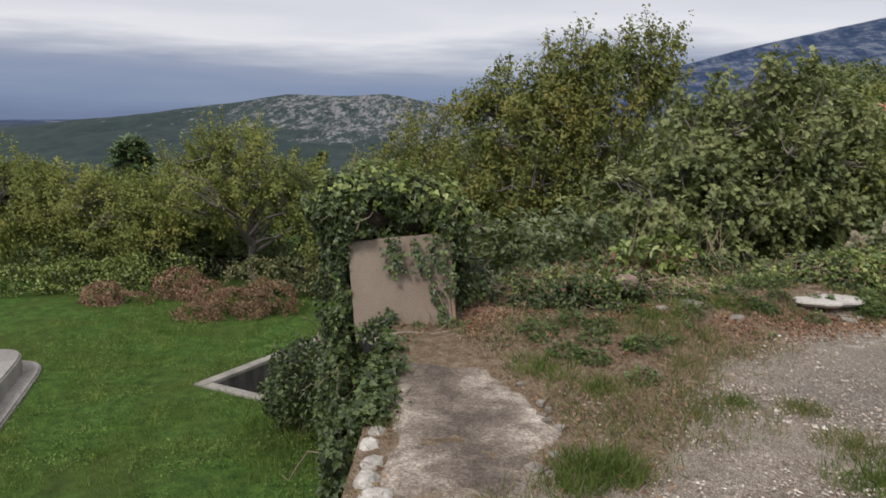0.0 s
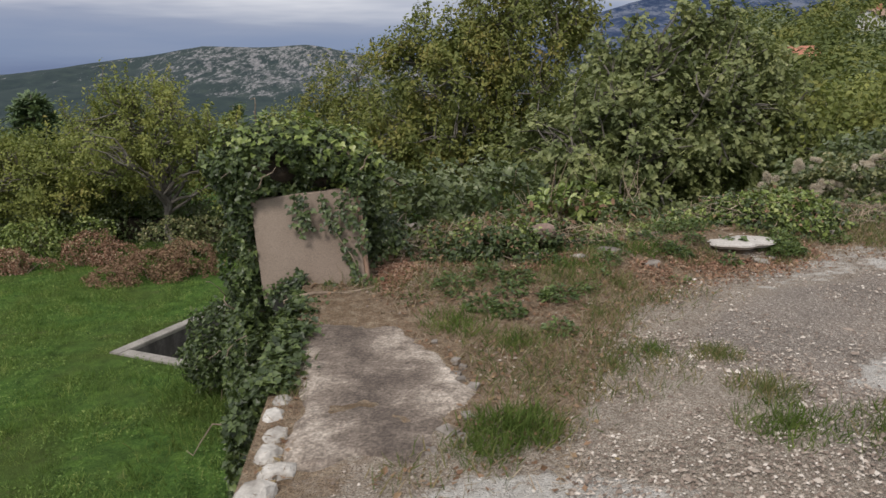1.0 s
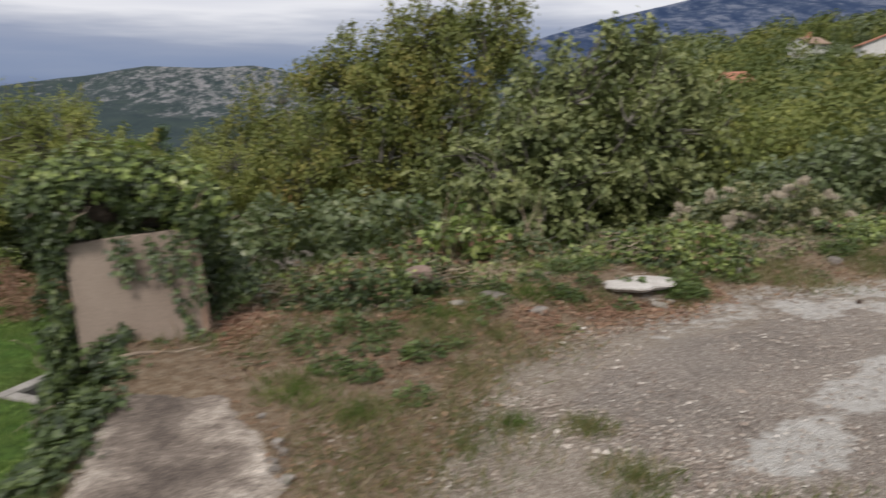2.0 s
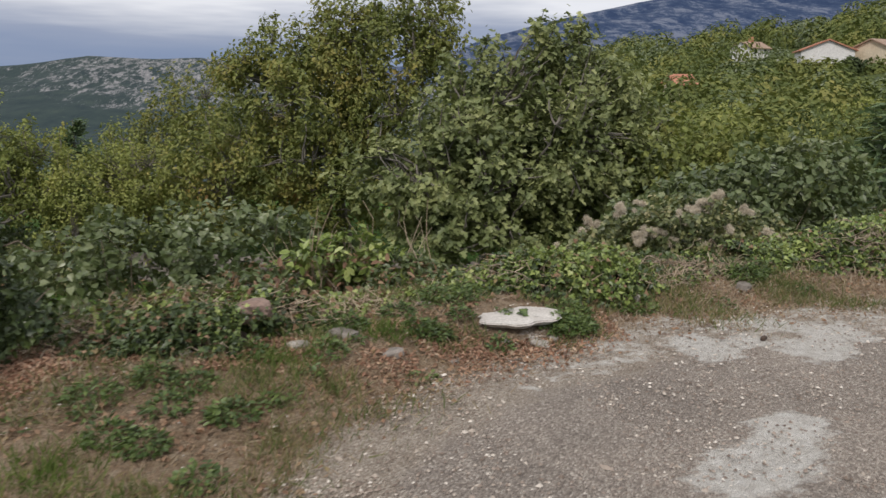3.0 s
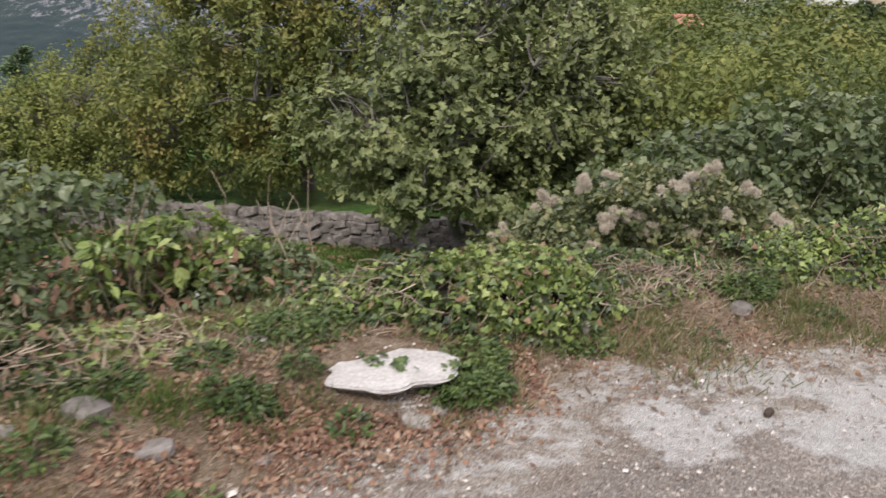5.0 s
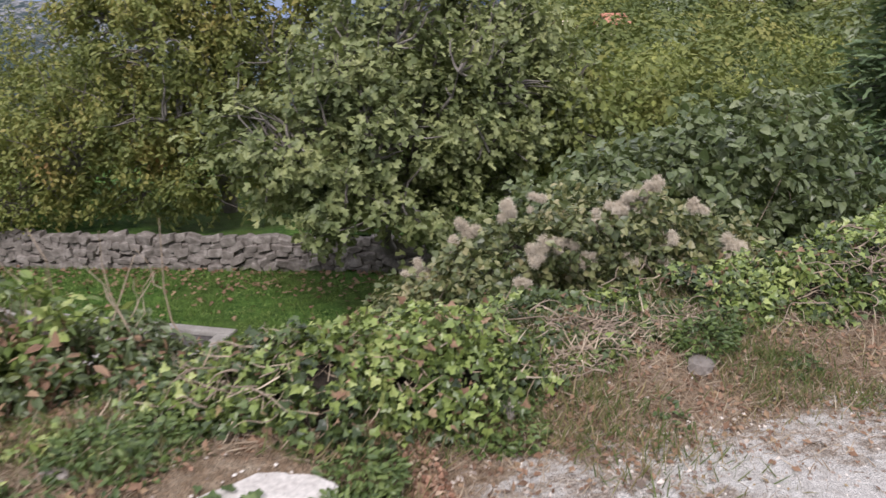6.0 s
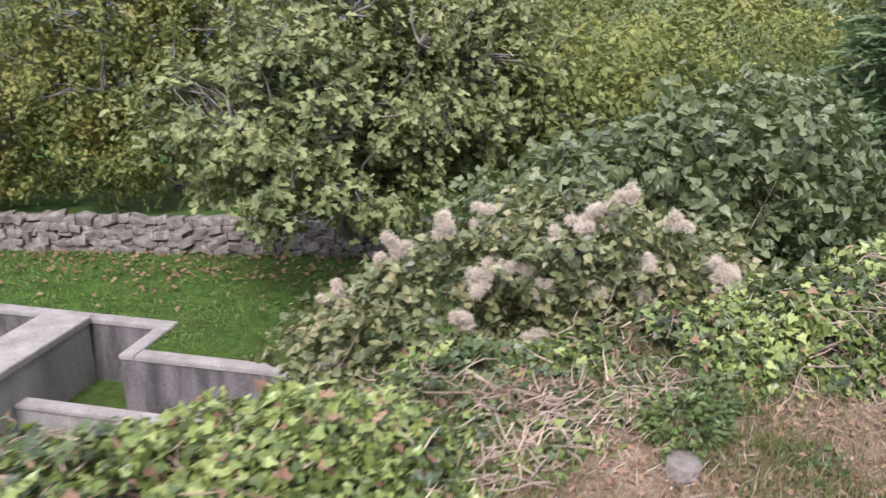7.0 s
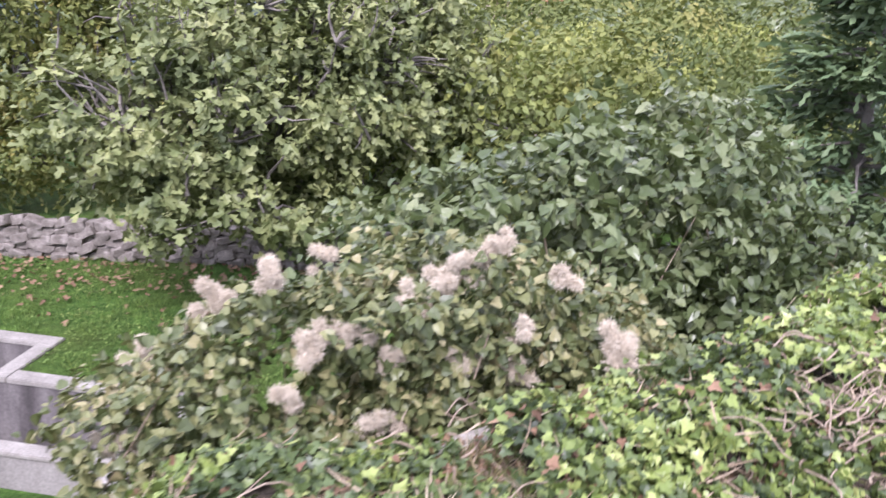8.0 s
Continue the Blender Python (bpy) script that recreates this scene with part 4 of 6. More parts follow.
bush("bramble", "tangled bramble with brown dying leaves", "shrub",
     [(1.9, 7.3, 0.02, 0.55, 0.4, 0.26), (1.5, 7.1, 0.05, 0.5, 0.4, 0.22), (2.4, 7.3, -0.06, 0.42, 0.35, 0.25), (2.9, 7.4, -0.45, 0.5, 0.4, 0.3)], 1500, 0.065, "oval", M["rust"], -0.5, stems=60)
bush("bramble", "tangled green bramble behind the ivy bank", "shrub",
     [(1.8, 7.2, 0.05, 0.6, 0.4, 0.24), (2.4, 7.3, -0.06, 0.45, 0.35, 0.25), (1.3, 7.0, 0.05, 0.5, 0.4, 0.2), (3.1, 7.5, -0.6, 0.6, 0.4, 0.3), (2.2, 7.6, -0.9, 1.3, 0.5, 0.6)], 5200, 0.062, "oval", M["broad"], -1.4, stems=40)
bush("dark_shrub", "small dark shrub with browned leaves behind the ivy", "shrub",
     [(2.42, 7.38, 0.0, 0.32, 0.22, 0.24), (2.15, 7.45, -0.1, 0.3, 0.25, 0.22), (2.6, 7.45, -0.25, 0.3, 0.25, 0.2)], 3600, 0.05, "oval", M["broad"], -1.0, stems=30)
bush("bigleaf_shrub", "tall grey-green large-leaved shrub", "shrub",
     [(6.6, 9.4, 0.05, 1.0, 0.8, 0.78), (7.4, 9.6, 0.15, 0.9, 0.8, 0.85), (5.7, 9.4, -0.35, 0.8, 0.7, 0.75), (6.8, 9.0, -1.0, 1.6, 0.8, 0.9), (8.3, 9.2, -0.5, 0.8, 0.7, 0.7)], 18500, 0.08, "heart", M["broad"], LAWN, stems=60, cut=-0.2, shell=0.5)
bush("evergreen_shrub", "dense dark evergreen shrub at the foot of the wall", "shrub",
     [(-2.3, 11.2, -2.35, 0.5, 0.5, 0.62), (-1.8, 11.0, -2.4, 0.5, 0.5, 0.65), (-2.65, 11.4, -2.75, 0.35, 0.4, 0.4), (-1.6, 10.8, -2.9, 0.6, 0.5, 0.5)], 6500, 0.085, "oval", M["ivy"], LAWN, stems=20)


def clematis():
    ob = bush("clematis", "clematis thicket with fluffy cream seed heads", "climber",
              [(4.75, 8.3, -0.1, 0.65, 0.5, 0.45), (5.3, 8.2, 0.05, 0.6, 0.5, 0.45), (4.2, 8.4, -0.45, 0.5, 0.5, 0.45), (5.0, 8.0, -0.6, 0.9, 0.5, 0.5), (5.9, 8.2, -0.1, 0.5, 0.5, 0.42)],
              17000, 0.05, "heart", M["clematis"], -1.6, stems=40, cut=-0.24)
    tufts = [(4.6, 8.25, 0.38, 0.09), (4.47, 8.5, 0.2, 0.1), (4.35, 8.5, 0.12, 0.06), (4.72, 8.05, 0.17, 0.09), (4.86, 8.0, 0.2, 0.07), (5.0, 7.95, 0.1, 0.06), (5.12, 8.0, 0.33, 0.08), (5.22, 8.0, 0.4, 0.08), (5.33, 8.0, 0.46, 0.08), (5.44, 8.0, 0.52, 0.07),
             (5.26, 7.87, 0.09, 0.08), (5.45, 7.82, 0.07, 0.08), (5.5, 7.85, 0.24, 0.07), (5.87, 7.71, 0.16, 0.11), (4.27, 8.7, -0.2, 0.1), (4.1, 8.6, -0.1, 0.08), (4.62, 8.0, -0.02, 0.07), (4.05, 8.3, -0.3, 0.07), (4.3, 8.1, -0.4, 0.06), (4.95, 7.85, -0.1, 0.09), (5.7, 7.9, 0.4, 0.07), (4.8, 8.3, 0.42, 0.06)]
    for x, y, z, r in tufts:
        r *= 0.85
        n = int(7500 * (r / 0.08) ** 2)
        c = np.array([x, y, z])
        m = 9
        cc = c + RNG.normal(size=(m, 3)) * r * np.array([0.55, 0.4, 0.4])
        k = RNG.integers(0, m, n)
        d = unit(RNG.normal(size=(n, 3)))
        pos = cc[k] + d * r * 0.4 * RNG.random((n, 1)) ** 0.7
        v, f = leaves(pos, RNG.normal(size=(n, 3)), 0.02 * RNG.uniform(0.5, 1.2, n), "hair", along=d + RNG.normal(size=(n, 3)) * 1.1)
        np_part("seed_head", v, [f], M["fluff"], ob, "fluffy cream seed head")


clematis()


# ---- ivy banks along the terrace edge ----
def ivy_bank(label, blobs, count, size, light=0.4, vines=30, group="ivy banks", dry=0.06, thatch=0):
    """A low bank of earth and stone grown over with ivy: core, vines, dark leaves and young ones, brighter on top as if
    lit.
    """
    b = np.array(blobs, float)
    at = np.array([b[:, 0].mean(), b[:, 1].mean(), 0.0])
    ob = thing("ivy_bank", label, "ivy", at, group)
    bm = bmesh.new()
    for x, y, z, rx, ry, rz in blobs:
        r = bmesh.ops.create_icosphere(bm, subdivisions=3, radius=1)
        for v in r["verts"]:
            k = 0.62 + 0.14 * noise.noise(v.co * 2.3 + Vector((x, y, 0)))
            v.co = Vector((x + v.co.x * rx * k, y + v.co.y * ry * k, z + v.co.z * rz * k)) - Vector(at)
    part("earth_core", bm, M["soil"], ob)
    def skin(n):
        pk = RNG.choice(len(b), n, p=b[:, 3] * b[:, 5] / (b[:, 3] * b[:, 5]).sum())
        d = unit(RNG.normal(size=(n, 3)))
        d[:, 2] = np.abs(d[:, 2]) - 0.15 * RNG.random(n)
        rr = 0.88 + 0.34 * RNG.random(n) ** 1.8 + 0.12 * np.array([noise.noise(Vector(q * 3.0)) for q in d])
        p = b[pk, :3] + d * b[pk, 3:] * rr[:, None]
        return p, unit(d / b[pk, 3:])
    p, out = skin(int(count * 1.8))
    k = gaps(p, 3.2, -0.42) & gaps(p, 8.0, -0.2) & (p[:, 2] > -0.35)
    p, out = p[k], out[k]
    # young bright leaves favoured higher up, which paints top light into the mix
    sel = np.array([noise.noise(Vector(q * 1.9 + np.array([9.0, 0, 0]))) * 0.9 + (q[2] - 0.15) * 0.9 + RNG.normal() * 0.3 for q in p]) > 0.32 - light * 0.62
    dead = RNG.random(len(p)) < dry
    for nm, s, mat in (("ivy_leaves", ~sel & ~dead, M["ivy"]), ("young_lit_leaves", sel & ~dead, M["ivy_light"]), ("withered_leaves", dead, M["rust"])):
        if s.sum() < 5:
            continue
        nrm = out[s] * 0.6 + RNG.normal(size=(s.sum(), 3)) * 0.7 + np.array([0, -0.05, 0.4])
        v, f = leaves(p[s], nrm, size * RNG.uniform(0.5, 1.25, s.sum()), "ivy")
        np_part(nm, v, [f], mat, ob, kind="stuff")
    sp, so = skin(vines * 4)
    knots = sp[RNG.choice(len(sp), 7)]
    order = np.argsort(np.min(np.linalg.norm(sp[:, None] - knots[None], axis=2), axis=1))[:vines]
    lines = []
    for q, o in zip(sp[order], so[order]):
        e = q + np.array([RNG.normal() * 0.13, RNG.normal() * 0.09, RNG.normal() * 0.03])
        lines.append((curve_line(q + o * 0.015, e + o * 0.01, 0.03, 0.05, 10), np.linspace(0.0042, 0.0018, 10) * RNG.uniform(0.5, 1.3)))
    tv, tf = tubes(lines, 5)
    np_part("vine_tangle", tv, [tf], M["vine"], ob, "bare brown vine stems", kind="stuff")
    if thatch:
        hp, ho = skin(thatch)
        k = (ho[:, 2] > 0.35) & gaps(hp, 4.0, -0.15)
        hp, ho = hp[k], ho[k]
        v, f = leaves(hp + ho * 0.01, ho + RNG.normal(size=hp.shape) * 0.3, RNG.uniform(0.05, 0.13, len(hp)), "blade", along=RNG.normal(size=hp.shape) * np.array([1, 1, 0.25]))
        np_part("dry_thatch", v, [f], M["straw"], ob, "matted pale dry grass", kind="stuff")
    return ob


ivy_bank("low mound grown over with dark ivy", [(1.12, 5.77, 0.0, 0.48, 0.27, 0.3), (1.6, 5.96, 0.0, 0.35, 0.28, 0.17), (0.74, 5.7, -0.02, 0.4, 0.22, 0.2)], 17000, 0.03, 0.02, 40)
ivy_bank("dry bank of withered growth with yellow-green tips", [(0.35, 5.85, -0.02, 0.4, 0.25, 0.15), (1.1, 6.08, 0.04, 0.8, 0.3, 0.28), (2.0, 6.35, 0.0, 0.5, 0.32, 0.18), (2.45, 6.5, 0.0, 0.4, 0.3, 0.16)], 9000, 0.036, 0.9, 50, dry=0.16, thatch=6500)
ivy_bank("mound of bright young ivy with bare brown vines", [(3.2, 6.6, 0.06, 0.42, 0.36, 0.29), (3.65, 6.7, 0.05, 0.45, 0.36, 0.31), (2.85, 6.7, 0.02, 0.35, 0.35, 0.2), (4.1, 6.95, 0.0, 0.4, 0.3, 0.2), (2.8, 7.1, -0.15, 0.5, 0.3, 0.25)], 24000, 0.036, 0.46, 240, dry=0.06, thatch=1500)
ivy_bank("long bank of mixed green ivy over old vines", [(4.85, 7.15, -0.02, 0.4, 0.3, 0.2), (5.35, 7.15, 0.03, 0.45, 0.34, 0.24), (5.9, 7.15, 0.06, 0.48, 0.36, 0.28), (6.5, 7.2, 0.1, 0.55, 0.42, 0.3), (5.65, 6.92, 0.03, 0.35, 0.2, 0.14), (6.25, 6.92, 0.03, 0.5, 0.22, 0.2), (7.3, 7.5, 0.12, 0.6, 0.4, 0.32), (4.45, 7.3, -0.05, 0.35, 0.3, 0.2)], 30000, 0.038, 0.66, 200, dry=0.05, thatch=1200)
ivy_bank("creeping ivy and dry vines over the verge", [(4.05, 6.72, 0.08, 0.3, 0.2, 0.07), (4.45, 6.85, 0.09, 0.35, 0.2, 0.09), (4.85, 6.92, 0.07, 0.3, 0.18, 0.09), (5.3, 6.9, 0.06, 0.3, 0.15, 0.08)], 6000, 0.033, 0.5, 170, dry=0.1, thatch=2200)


# ---- ivy-covered panel ----
def build_panel():
    ob = thing("board_panel", "brown fibre board panel leaning upright at the terrace corner", "panel", (-0.27, 5.4, 0.0))
    def leaf_board(nm, co, thick, mat, label=""):
        bm = bmesh.new()
        face = bm.faces.new([bm.verts.new(c) for c in co])
        r = bmesh.ops.extrude_face_region(bm, geom=[face])
        bmesh.ops.translate(bm, vec=(0.0, thick, 0), verts=[e for e in r["geom"] if isinstance(e, bmesh.types.BMVert)])
        bmesh.ops.recalc_face_normals(bm, faces=bm.faces)
        bmesh.ops.bevel(bm, geom=list(bm.edges), offset=0.004, segments=1, affect="EDGES")
        part(nm, bm, mat, ob, label)
    leaf_board("board", [(-0.335, -0.1, 0.0), (0.352, -0.1, 0.0), (0.292, -0.05, 0.73), (-0.385, -0.05, 0.66)], 0.045, M["panel"])
    leaf_board("edge_strip", [(0.355, -0.104, 0.0), (0.38, -0.1, 0.0), (0.318, -0.05, 0.735), (0.295, -0.054, 0.735)], 0.09, M["panel_edge"], "reddish brown edge strip")
    # ivy over the top, down the side and across the face
    iv = thing("ivy_cover", "dark ivy draped over the board panel and wall corner", "ivy", (-0.35, 5.5, 0.0))
    blobs = [(-0.55, 5.55, 0.85, 0.36, 0.28, 0.28), (-0.2, 5.55, 0.85, 0.36, 0.26, 0.24), (-0.75, 5.6, 0.9, 0.25, 0.25, 0.22), (0.02, 5.5, 0.78, 0.2, 0.18, 0.17),
             (-0.78, 5.65, 0.2, 0.14, 0.25, 0.6), (-0.72, 5.4, -0.45, 0.18, 0.35, 0.5), (-0.52, 4.9, -0.25, 0.16, 0.5, 0.25), (-0.5, 4.4, -0.3, 0.14, 0.4, 0.26), (-0.6, 5.0, -0.9, 0.16, 0.5, 0.5), (-0.55, 4.2, -0.9, 0.13, 0.4, 0.45), (0.2, 5.75, 0.2, 0.2, 0.2, 0.3), (-0.3, 5.8, 0.3, 0.5, 0.2, 0.5), (-0.48, 5.12, 0.0, 0.2, 0.16, 0.05), (-0.38, 4.85, 0.02, 0.15, 0.3, 0.06), (-0.32, 4.4, 0.02, 0.15, 0.3, 0.09), (-0.32, 4.02, 0.0, 0.12, 0.2, 0.08), (-0.38, 4.6, -0.1, 0.18, 0.6, 0.12), (-0.48, 3.95, -0.35, 0.12, 0.3, 0.35), (-0.5, 3.6, -0.8, 0.1, 0.3, 0.35)]
    p, out = blob_points(blobs, 46000, 0.7)
    tp, to = blob_points([(-0.52, 5.36, 0.7, 0.2, 0.1, 0.12), (-0.3, 5.36, 0.76, 0.24, 0.1, 0.1), (-0.05, 5.36, 0.77, 0.2, 0.1, 0.1), (-0.7, 5.4, 0.45, 0.1, 0.12, 0.5)], 5200, 0.5)
    p, out = np.vstack([p, tp]), np.vstack([out, to])
    k = gaps(p, 3.4, -0.32) & ~((p[:, 1] < 5.47) & (p[:, 0] > -0.64) & (p[:, 0] < 0.1) & (p[:, 2] < 0.62 + 0.1 * np.sin(p[:, 0] * 9)) & (p[:, 2] > -0.1))
    p, out = p[k], out[k]
    # strands hanging in front of the board
    st = []
    for x0, x1, z0, z1, n, w in ((-0.33, -0.31, 0.7, 0.46, 80, 0.035), (-0.2, 0.04, 0.66, 0.12, 110, 0.018), (-0.05, -0.02, 0.7, 0.45, 60, 0.03), (0.05, 0.06, 0.7, 0.3, 60, 0.03), (-0.55, -0.36, 0.03, 0.13, 120, 0.05), (-0.4, -0.34, 0.1, 0.2, 40, 0.02), (0.0, 0.1, 0.02, 0.12, 70, 0.05), (-0.15, -0.2, 0.02, 0.06, 40, 0.05)):
        t = RNG.random(n)
        st.append(np.stack([x0 + (x1 - x0) * t + RNG.normal(size=n) * w, np.full(n, 5.28) + RNG.normal(size=n) * 0.012, z0 + (z1 - z0) * t + RNG.normal(size=n) * w * 0.7], -1))
    n = 2600
    ex = -0.36 + np.abs(RNG.normal(size=n)) * 0.09 - 0.05
    ey = RNG.uniform(3.72, 5.3, n)
    keep = gaps(np.stack([ex, ey, ex * 0], -1), 3.5, -0.25)
    margin = np.stack([ex, ey, 0.015 + 0.07 * RNG.random(n)], -1)[keep]
    st = np.vstack(st)
    v, f = join([leaves(p, out * 0.6 + RNG.normal(size=p.shape) * 0.6 + np.array([0, -0.2, 0.45]), 0.036 * RNG.uniform(0.5, 1.3, len(p)), "ivy"),
                 leaves(st, np.array([0, -1.0, 0.4]) + RNG.normal(size=st.shape) * 0.3, 0.038 * RNG.uniform(0.5, 1.2, len(st)), "ivy"),
                 leaves(margin, np.array([0, -0.1, 1.0]) + RNG.normal(size=margin.shape) * 0.5, 0.042 * RNG.uniform(0.5, 1.3, len(margin)), "ivy")])
    np_part("ivy_leaves", v, [f], M["ivy"], iv, kind="stuff")
    t, o = blob_points([(-0.5, 5.55, 1.02, 0.4, 0.25, 0.2), (-0.15, 5.5, 0.98, 0.3, 0.22, 0.16), (0.0, 5.45, 0.85, 0.2, 0.15, 0.15)], 1500, 0.6)
    v, f = leaves(t, o + RNG.normal(size=t.shape) * 0.5 + np.array([0, 0, 0.5]), 0.045 * RNG.uniform(0.5, 1.2, len(t)), "ivy")
    np_part("young_lit_leaves", v, [f], M["ivy_light"], iv, "young green leaves", kind="stuff")
    lines = [(curve_line((-0.68, 5.6, -0.6), (-0.62, 5.62, 0.7), 0, 0.05, 9), np.linspace(0.009, 0.006, 9))]
    for _ in range(46):
        a = p[RNG.integers(len(p))]
        lines.append((curve_line(a, a + RNG.normal(size=3) * np.array([0.2, 0.12, 0.22]), 0.1, 0.08, 7), np.linspace(0.006, 0.002, 7)))
    for x0, x1, z0, z1 in ((-0.2, 0.04, 0.68, 0.1), (-0.13, -0.06, 0.25, 0.0)):
        lines.append((curve_line((x0, 5.325, z0), (x1, 5.285, z1), 0, 0.02, 8), np.full(8, 0.004)))
    tv, tf = tubes(lines, 5)
    np_part("vine_tangle", tv, [tf], M["vine"], iv, kind="stuff")
    # solid dark blobs stand in for the shade between the ivy leaves
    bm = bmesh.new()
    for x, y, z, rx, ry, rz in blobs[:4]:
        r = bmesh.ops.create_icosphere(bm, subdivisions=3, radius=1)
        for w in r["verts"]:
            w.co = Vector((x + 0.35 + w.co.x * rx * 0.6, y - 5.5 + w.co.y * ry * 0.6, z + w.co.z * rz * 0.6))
    part("shade_core", bm, M["soil"], iv, "dark solid core for the shade inside the ivy")


build_panel()
stick = thing("stick", "dry crooked stick lying before the panel", "stick", (-0.1, 5.2, 0.05))
sv, sf = tubes([(curve_line((-0.44, 5.06, 0.05), (0.2, 5.27, 0.07), 0.02, 0.015, 9), np.linspace(0.014, 0.007, 9))], 6)
np_part("stem", sv, [sf], M["vine"], stick, smooth=True)


# ---- concrete patch, stones, disc ----
def slab_material():
    m, t, b, link = nodes("mossy_worn_concrete")
    fine = nz(t, 70, 6, 0.7)
    pos = t.nodes.new("ShaderNodeNewGeometry")
    at = t.nodes.new("ShaderNodeSeparateXYZ")
    link(pos.outputs["Position"], at.inputs[0])
    wear = math2(t, "ABSOLUTE", math2(t, "SUBTRACT", math2(t, "ADD", at.outputs["X"], math2(t, "MULTIPLY", at.outputs["Y"], 0.17)), 0.78))
    moss = math2(t, "ADD", nz(t, 3.2, 9, 0.66), math2(t, "SUBTRACT", math2(t, "MULTIPLY", wear, 0.62), 0.12))
    c = ramp(t, moss, [(0.36, (0.12, 0.094, 0.076)), (0.5, (0.21, 0.17, 0.138)), (0.6, (0.37, 0.315, 0.262)), (0.74, (0.56, 0.495, 0.425))])
    c = mix(t, 0.85, c, ramp(t, fine, [(0.32, (0.35, 0.33, 0.32)), (0.5, (1, 1, 1)), (0.68, (1.9, 1.9, 1.9))]), "MULTIPLY")
    c = mix(t, 0.6, c, ramp(t, nz(t, 20, 6, 0.75), [(0.35, (0.5, 0.48, 0.46)), (0.6, (1.25, 1.25, 1.25))]), "MULTIPLY")
    link(c, b.inputs["Base Color"])
    b.inputs["Roughness"].default_value = 0.92
    bump(t, b, fine, 1.0, 0.012)
    return m


M["slab"] = slab_material()


def ragged_slab(name, label, category, cx, cy, half_w, half_l, z, thick, mat, seed, turn=0.0, rag=0.12, power=0.5, undercut=1.0):
    ob = thing(name, label, category, (cx, cy, z))
    bm = bmesh.new()
    pts = []
    for k in range(64):
        a = 2 * math.pi * k / 64
        c, s = math.cos(a), math.sin(a)
        g = 1 + rag * noise.noise(Vector((c * 1.3 + seed, s * 1.3, 0))) + rag * 0.25 * noise.noise(Vector((c * 5, s * 5 + seed, 0)))
        pts.append(bm.verts.new((half_w * g * math.copysign(abs(c) ** power, c), half_l * g * math.copysign(abs(s) ** power, s), 0)))
    face = bm.faces.new(pts)
    r = bmesh.ops.extrude_face_region(bm, geom=[face])
    vs = [e for e in r["geom"] if isinstance(e, bmesh.types.BMVert)]
    bmesh.ops.translate(bm, vec=(0, 0, thick), verts=vs)
    for v in bm.verts:
        if v.co.z < thick * 0.5:
            v.co.x *= undercut
            v.co.y *= undercut
    es = [e for e in bm.edges if all(v in vs for v in e.verts)]
    bmesh.ops.bevel(bm, geom=es, offset=min(0.012, thick * 0.3), segments=2, affect="EDGES")
    bmesh.ops.recalc_face_normals(bm, faces=bm.faces)
    bmesh.ops.transform(bm, matrix=pose(0, 0, 0, 0, 0, turn), verts=bm.verts)
    part("slab_body", bm, mat, ob)
    return ob


def build_apron():
    """Thin broken concrete skin, narrow by the panel and wider towards the road."""
    ob = thing("concrete_apron", "cracked concrete apron with dark moss and pale worn spots", "concrete slab", (0.1, 4.2, 0.0))
    ys = np.linspace(3.02, 5.2, 60)
    left = np.interp(ys, [3.0, 3.6, 4.6, 5.05, 5.22], [-0.2, -0.22, -0.31, -0.27, -0.12])
    right = np.interp(ys, [3.0, 3.2, 3.65, 4.3, 4.7, 5.1, 5.22], [0.22, 0.47, 0.68, 0.46, 0.3, 0.2, 0.1])
    v = []
    m = 26
    for k, y in enumerate(ys):
        for q in range(m):
            a = q / (m - 1)
            x = left[k] + (right[k] - left[k]) * a
            w = noise.fractal(Vector((x * 3, y * 3, 7)), 1.0, 2.0, 4)
            rim = min(a, 1 - a, k / 59 * 2.2, (59 - k) / 59 * 4) * 10
            x += (0.1 * noise.noise(Vector((a * 2, y * 3.2, 2))) + 0.05 * noise.noise(Vector((a * 3, y * 11, 4)))) * (0.35 + a)
            v.append((x, y + 0.09 * noise.noise(Vector((x * 4.5, y, 5))), 0.016 + 0.012 * w - 0.05 * max(0, 1 - rim) ** 2))
    i, j = np.meshgrid(np.arange(59), np.arange(m - 1), indexing="ij")
    f = np.stack([i * m + j, i * m + j + 1, (i + 1) * m + j + 1, (i + 1) * m + j], -1).reshape(-1, 4)
    np_part("concrete_skin", v, [f], M["slab"], ob, smooth=True)
    return ob


apron = build_apron()
disc = ragged_slab("stone_disc", "flat round pale limestone slab lying on the verge", "stone slab", 2.935, 5.965, 0.255, 0.2, 0.095, 0.036, M["limewash"], 4.0, 0, 0.34, 0.95, 0.8)

BLOCKS = [stone_mesh("block", M["white_stone"], 40 + s, 0.62, 0.36) for s in range(4)]
PIECES = [stone_mesh("broken_piece", M["mossy_stone"], 50 + s, 0.62, 0.27) for s in range(4)]
for k in range(11):
    y = RNG.uniform(3.05, 4.9)
    x = float(np.interp(y, [3.0, 3.2, 3.65, 4.3, 4.7, 5.1], [0.22, 0.47, 0.68, 0.46, 0.3, 0.2])) + RNG.uniform(-0.05, 0.05)
    ob = new("broken_piece", PIECES[k % 4])
    ob.parent = apron
    s = RNG.uniform(0.03, 0.07)
    ob.matrix_local = pose(x - 0.1, y - 4.2, 0.0, RNG.uniform(-6, 6), RNG.uniform(-6, 6), RNG.uniform(0, 180)) @ Matrix.Diagonal((s * 1.3, s, 0.05, 1))
STONES = [stone_mesh("stone", M["limestone"] if s < 3 else M["mossy_stone"], s, 0.62) for s in range(6)]


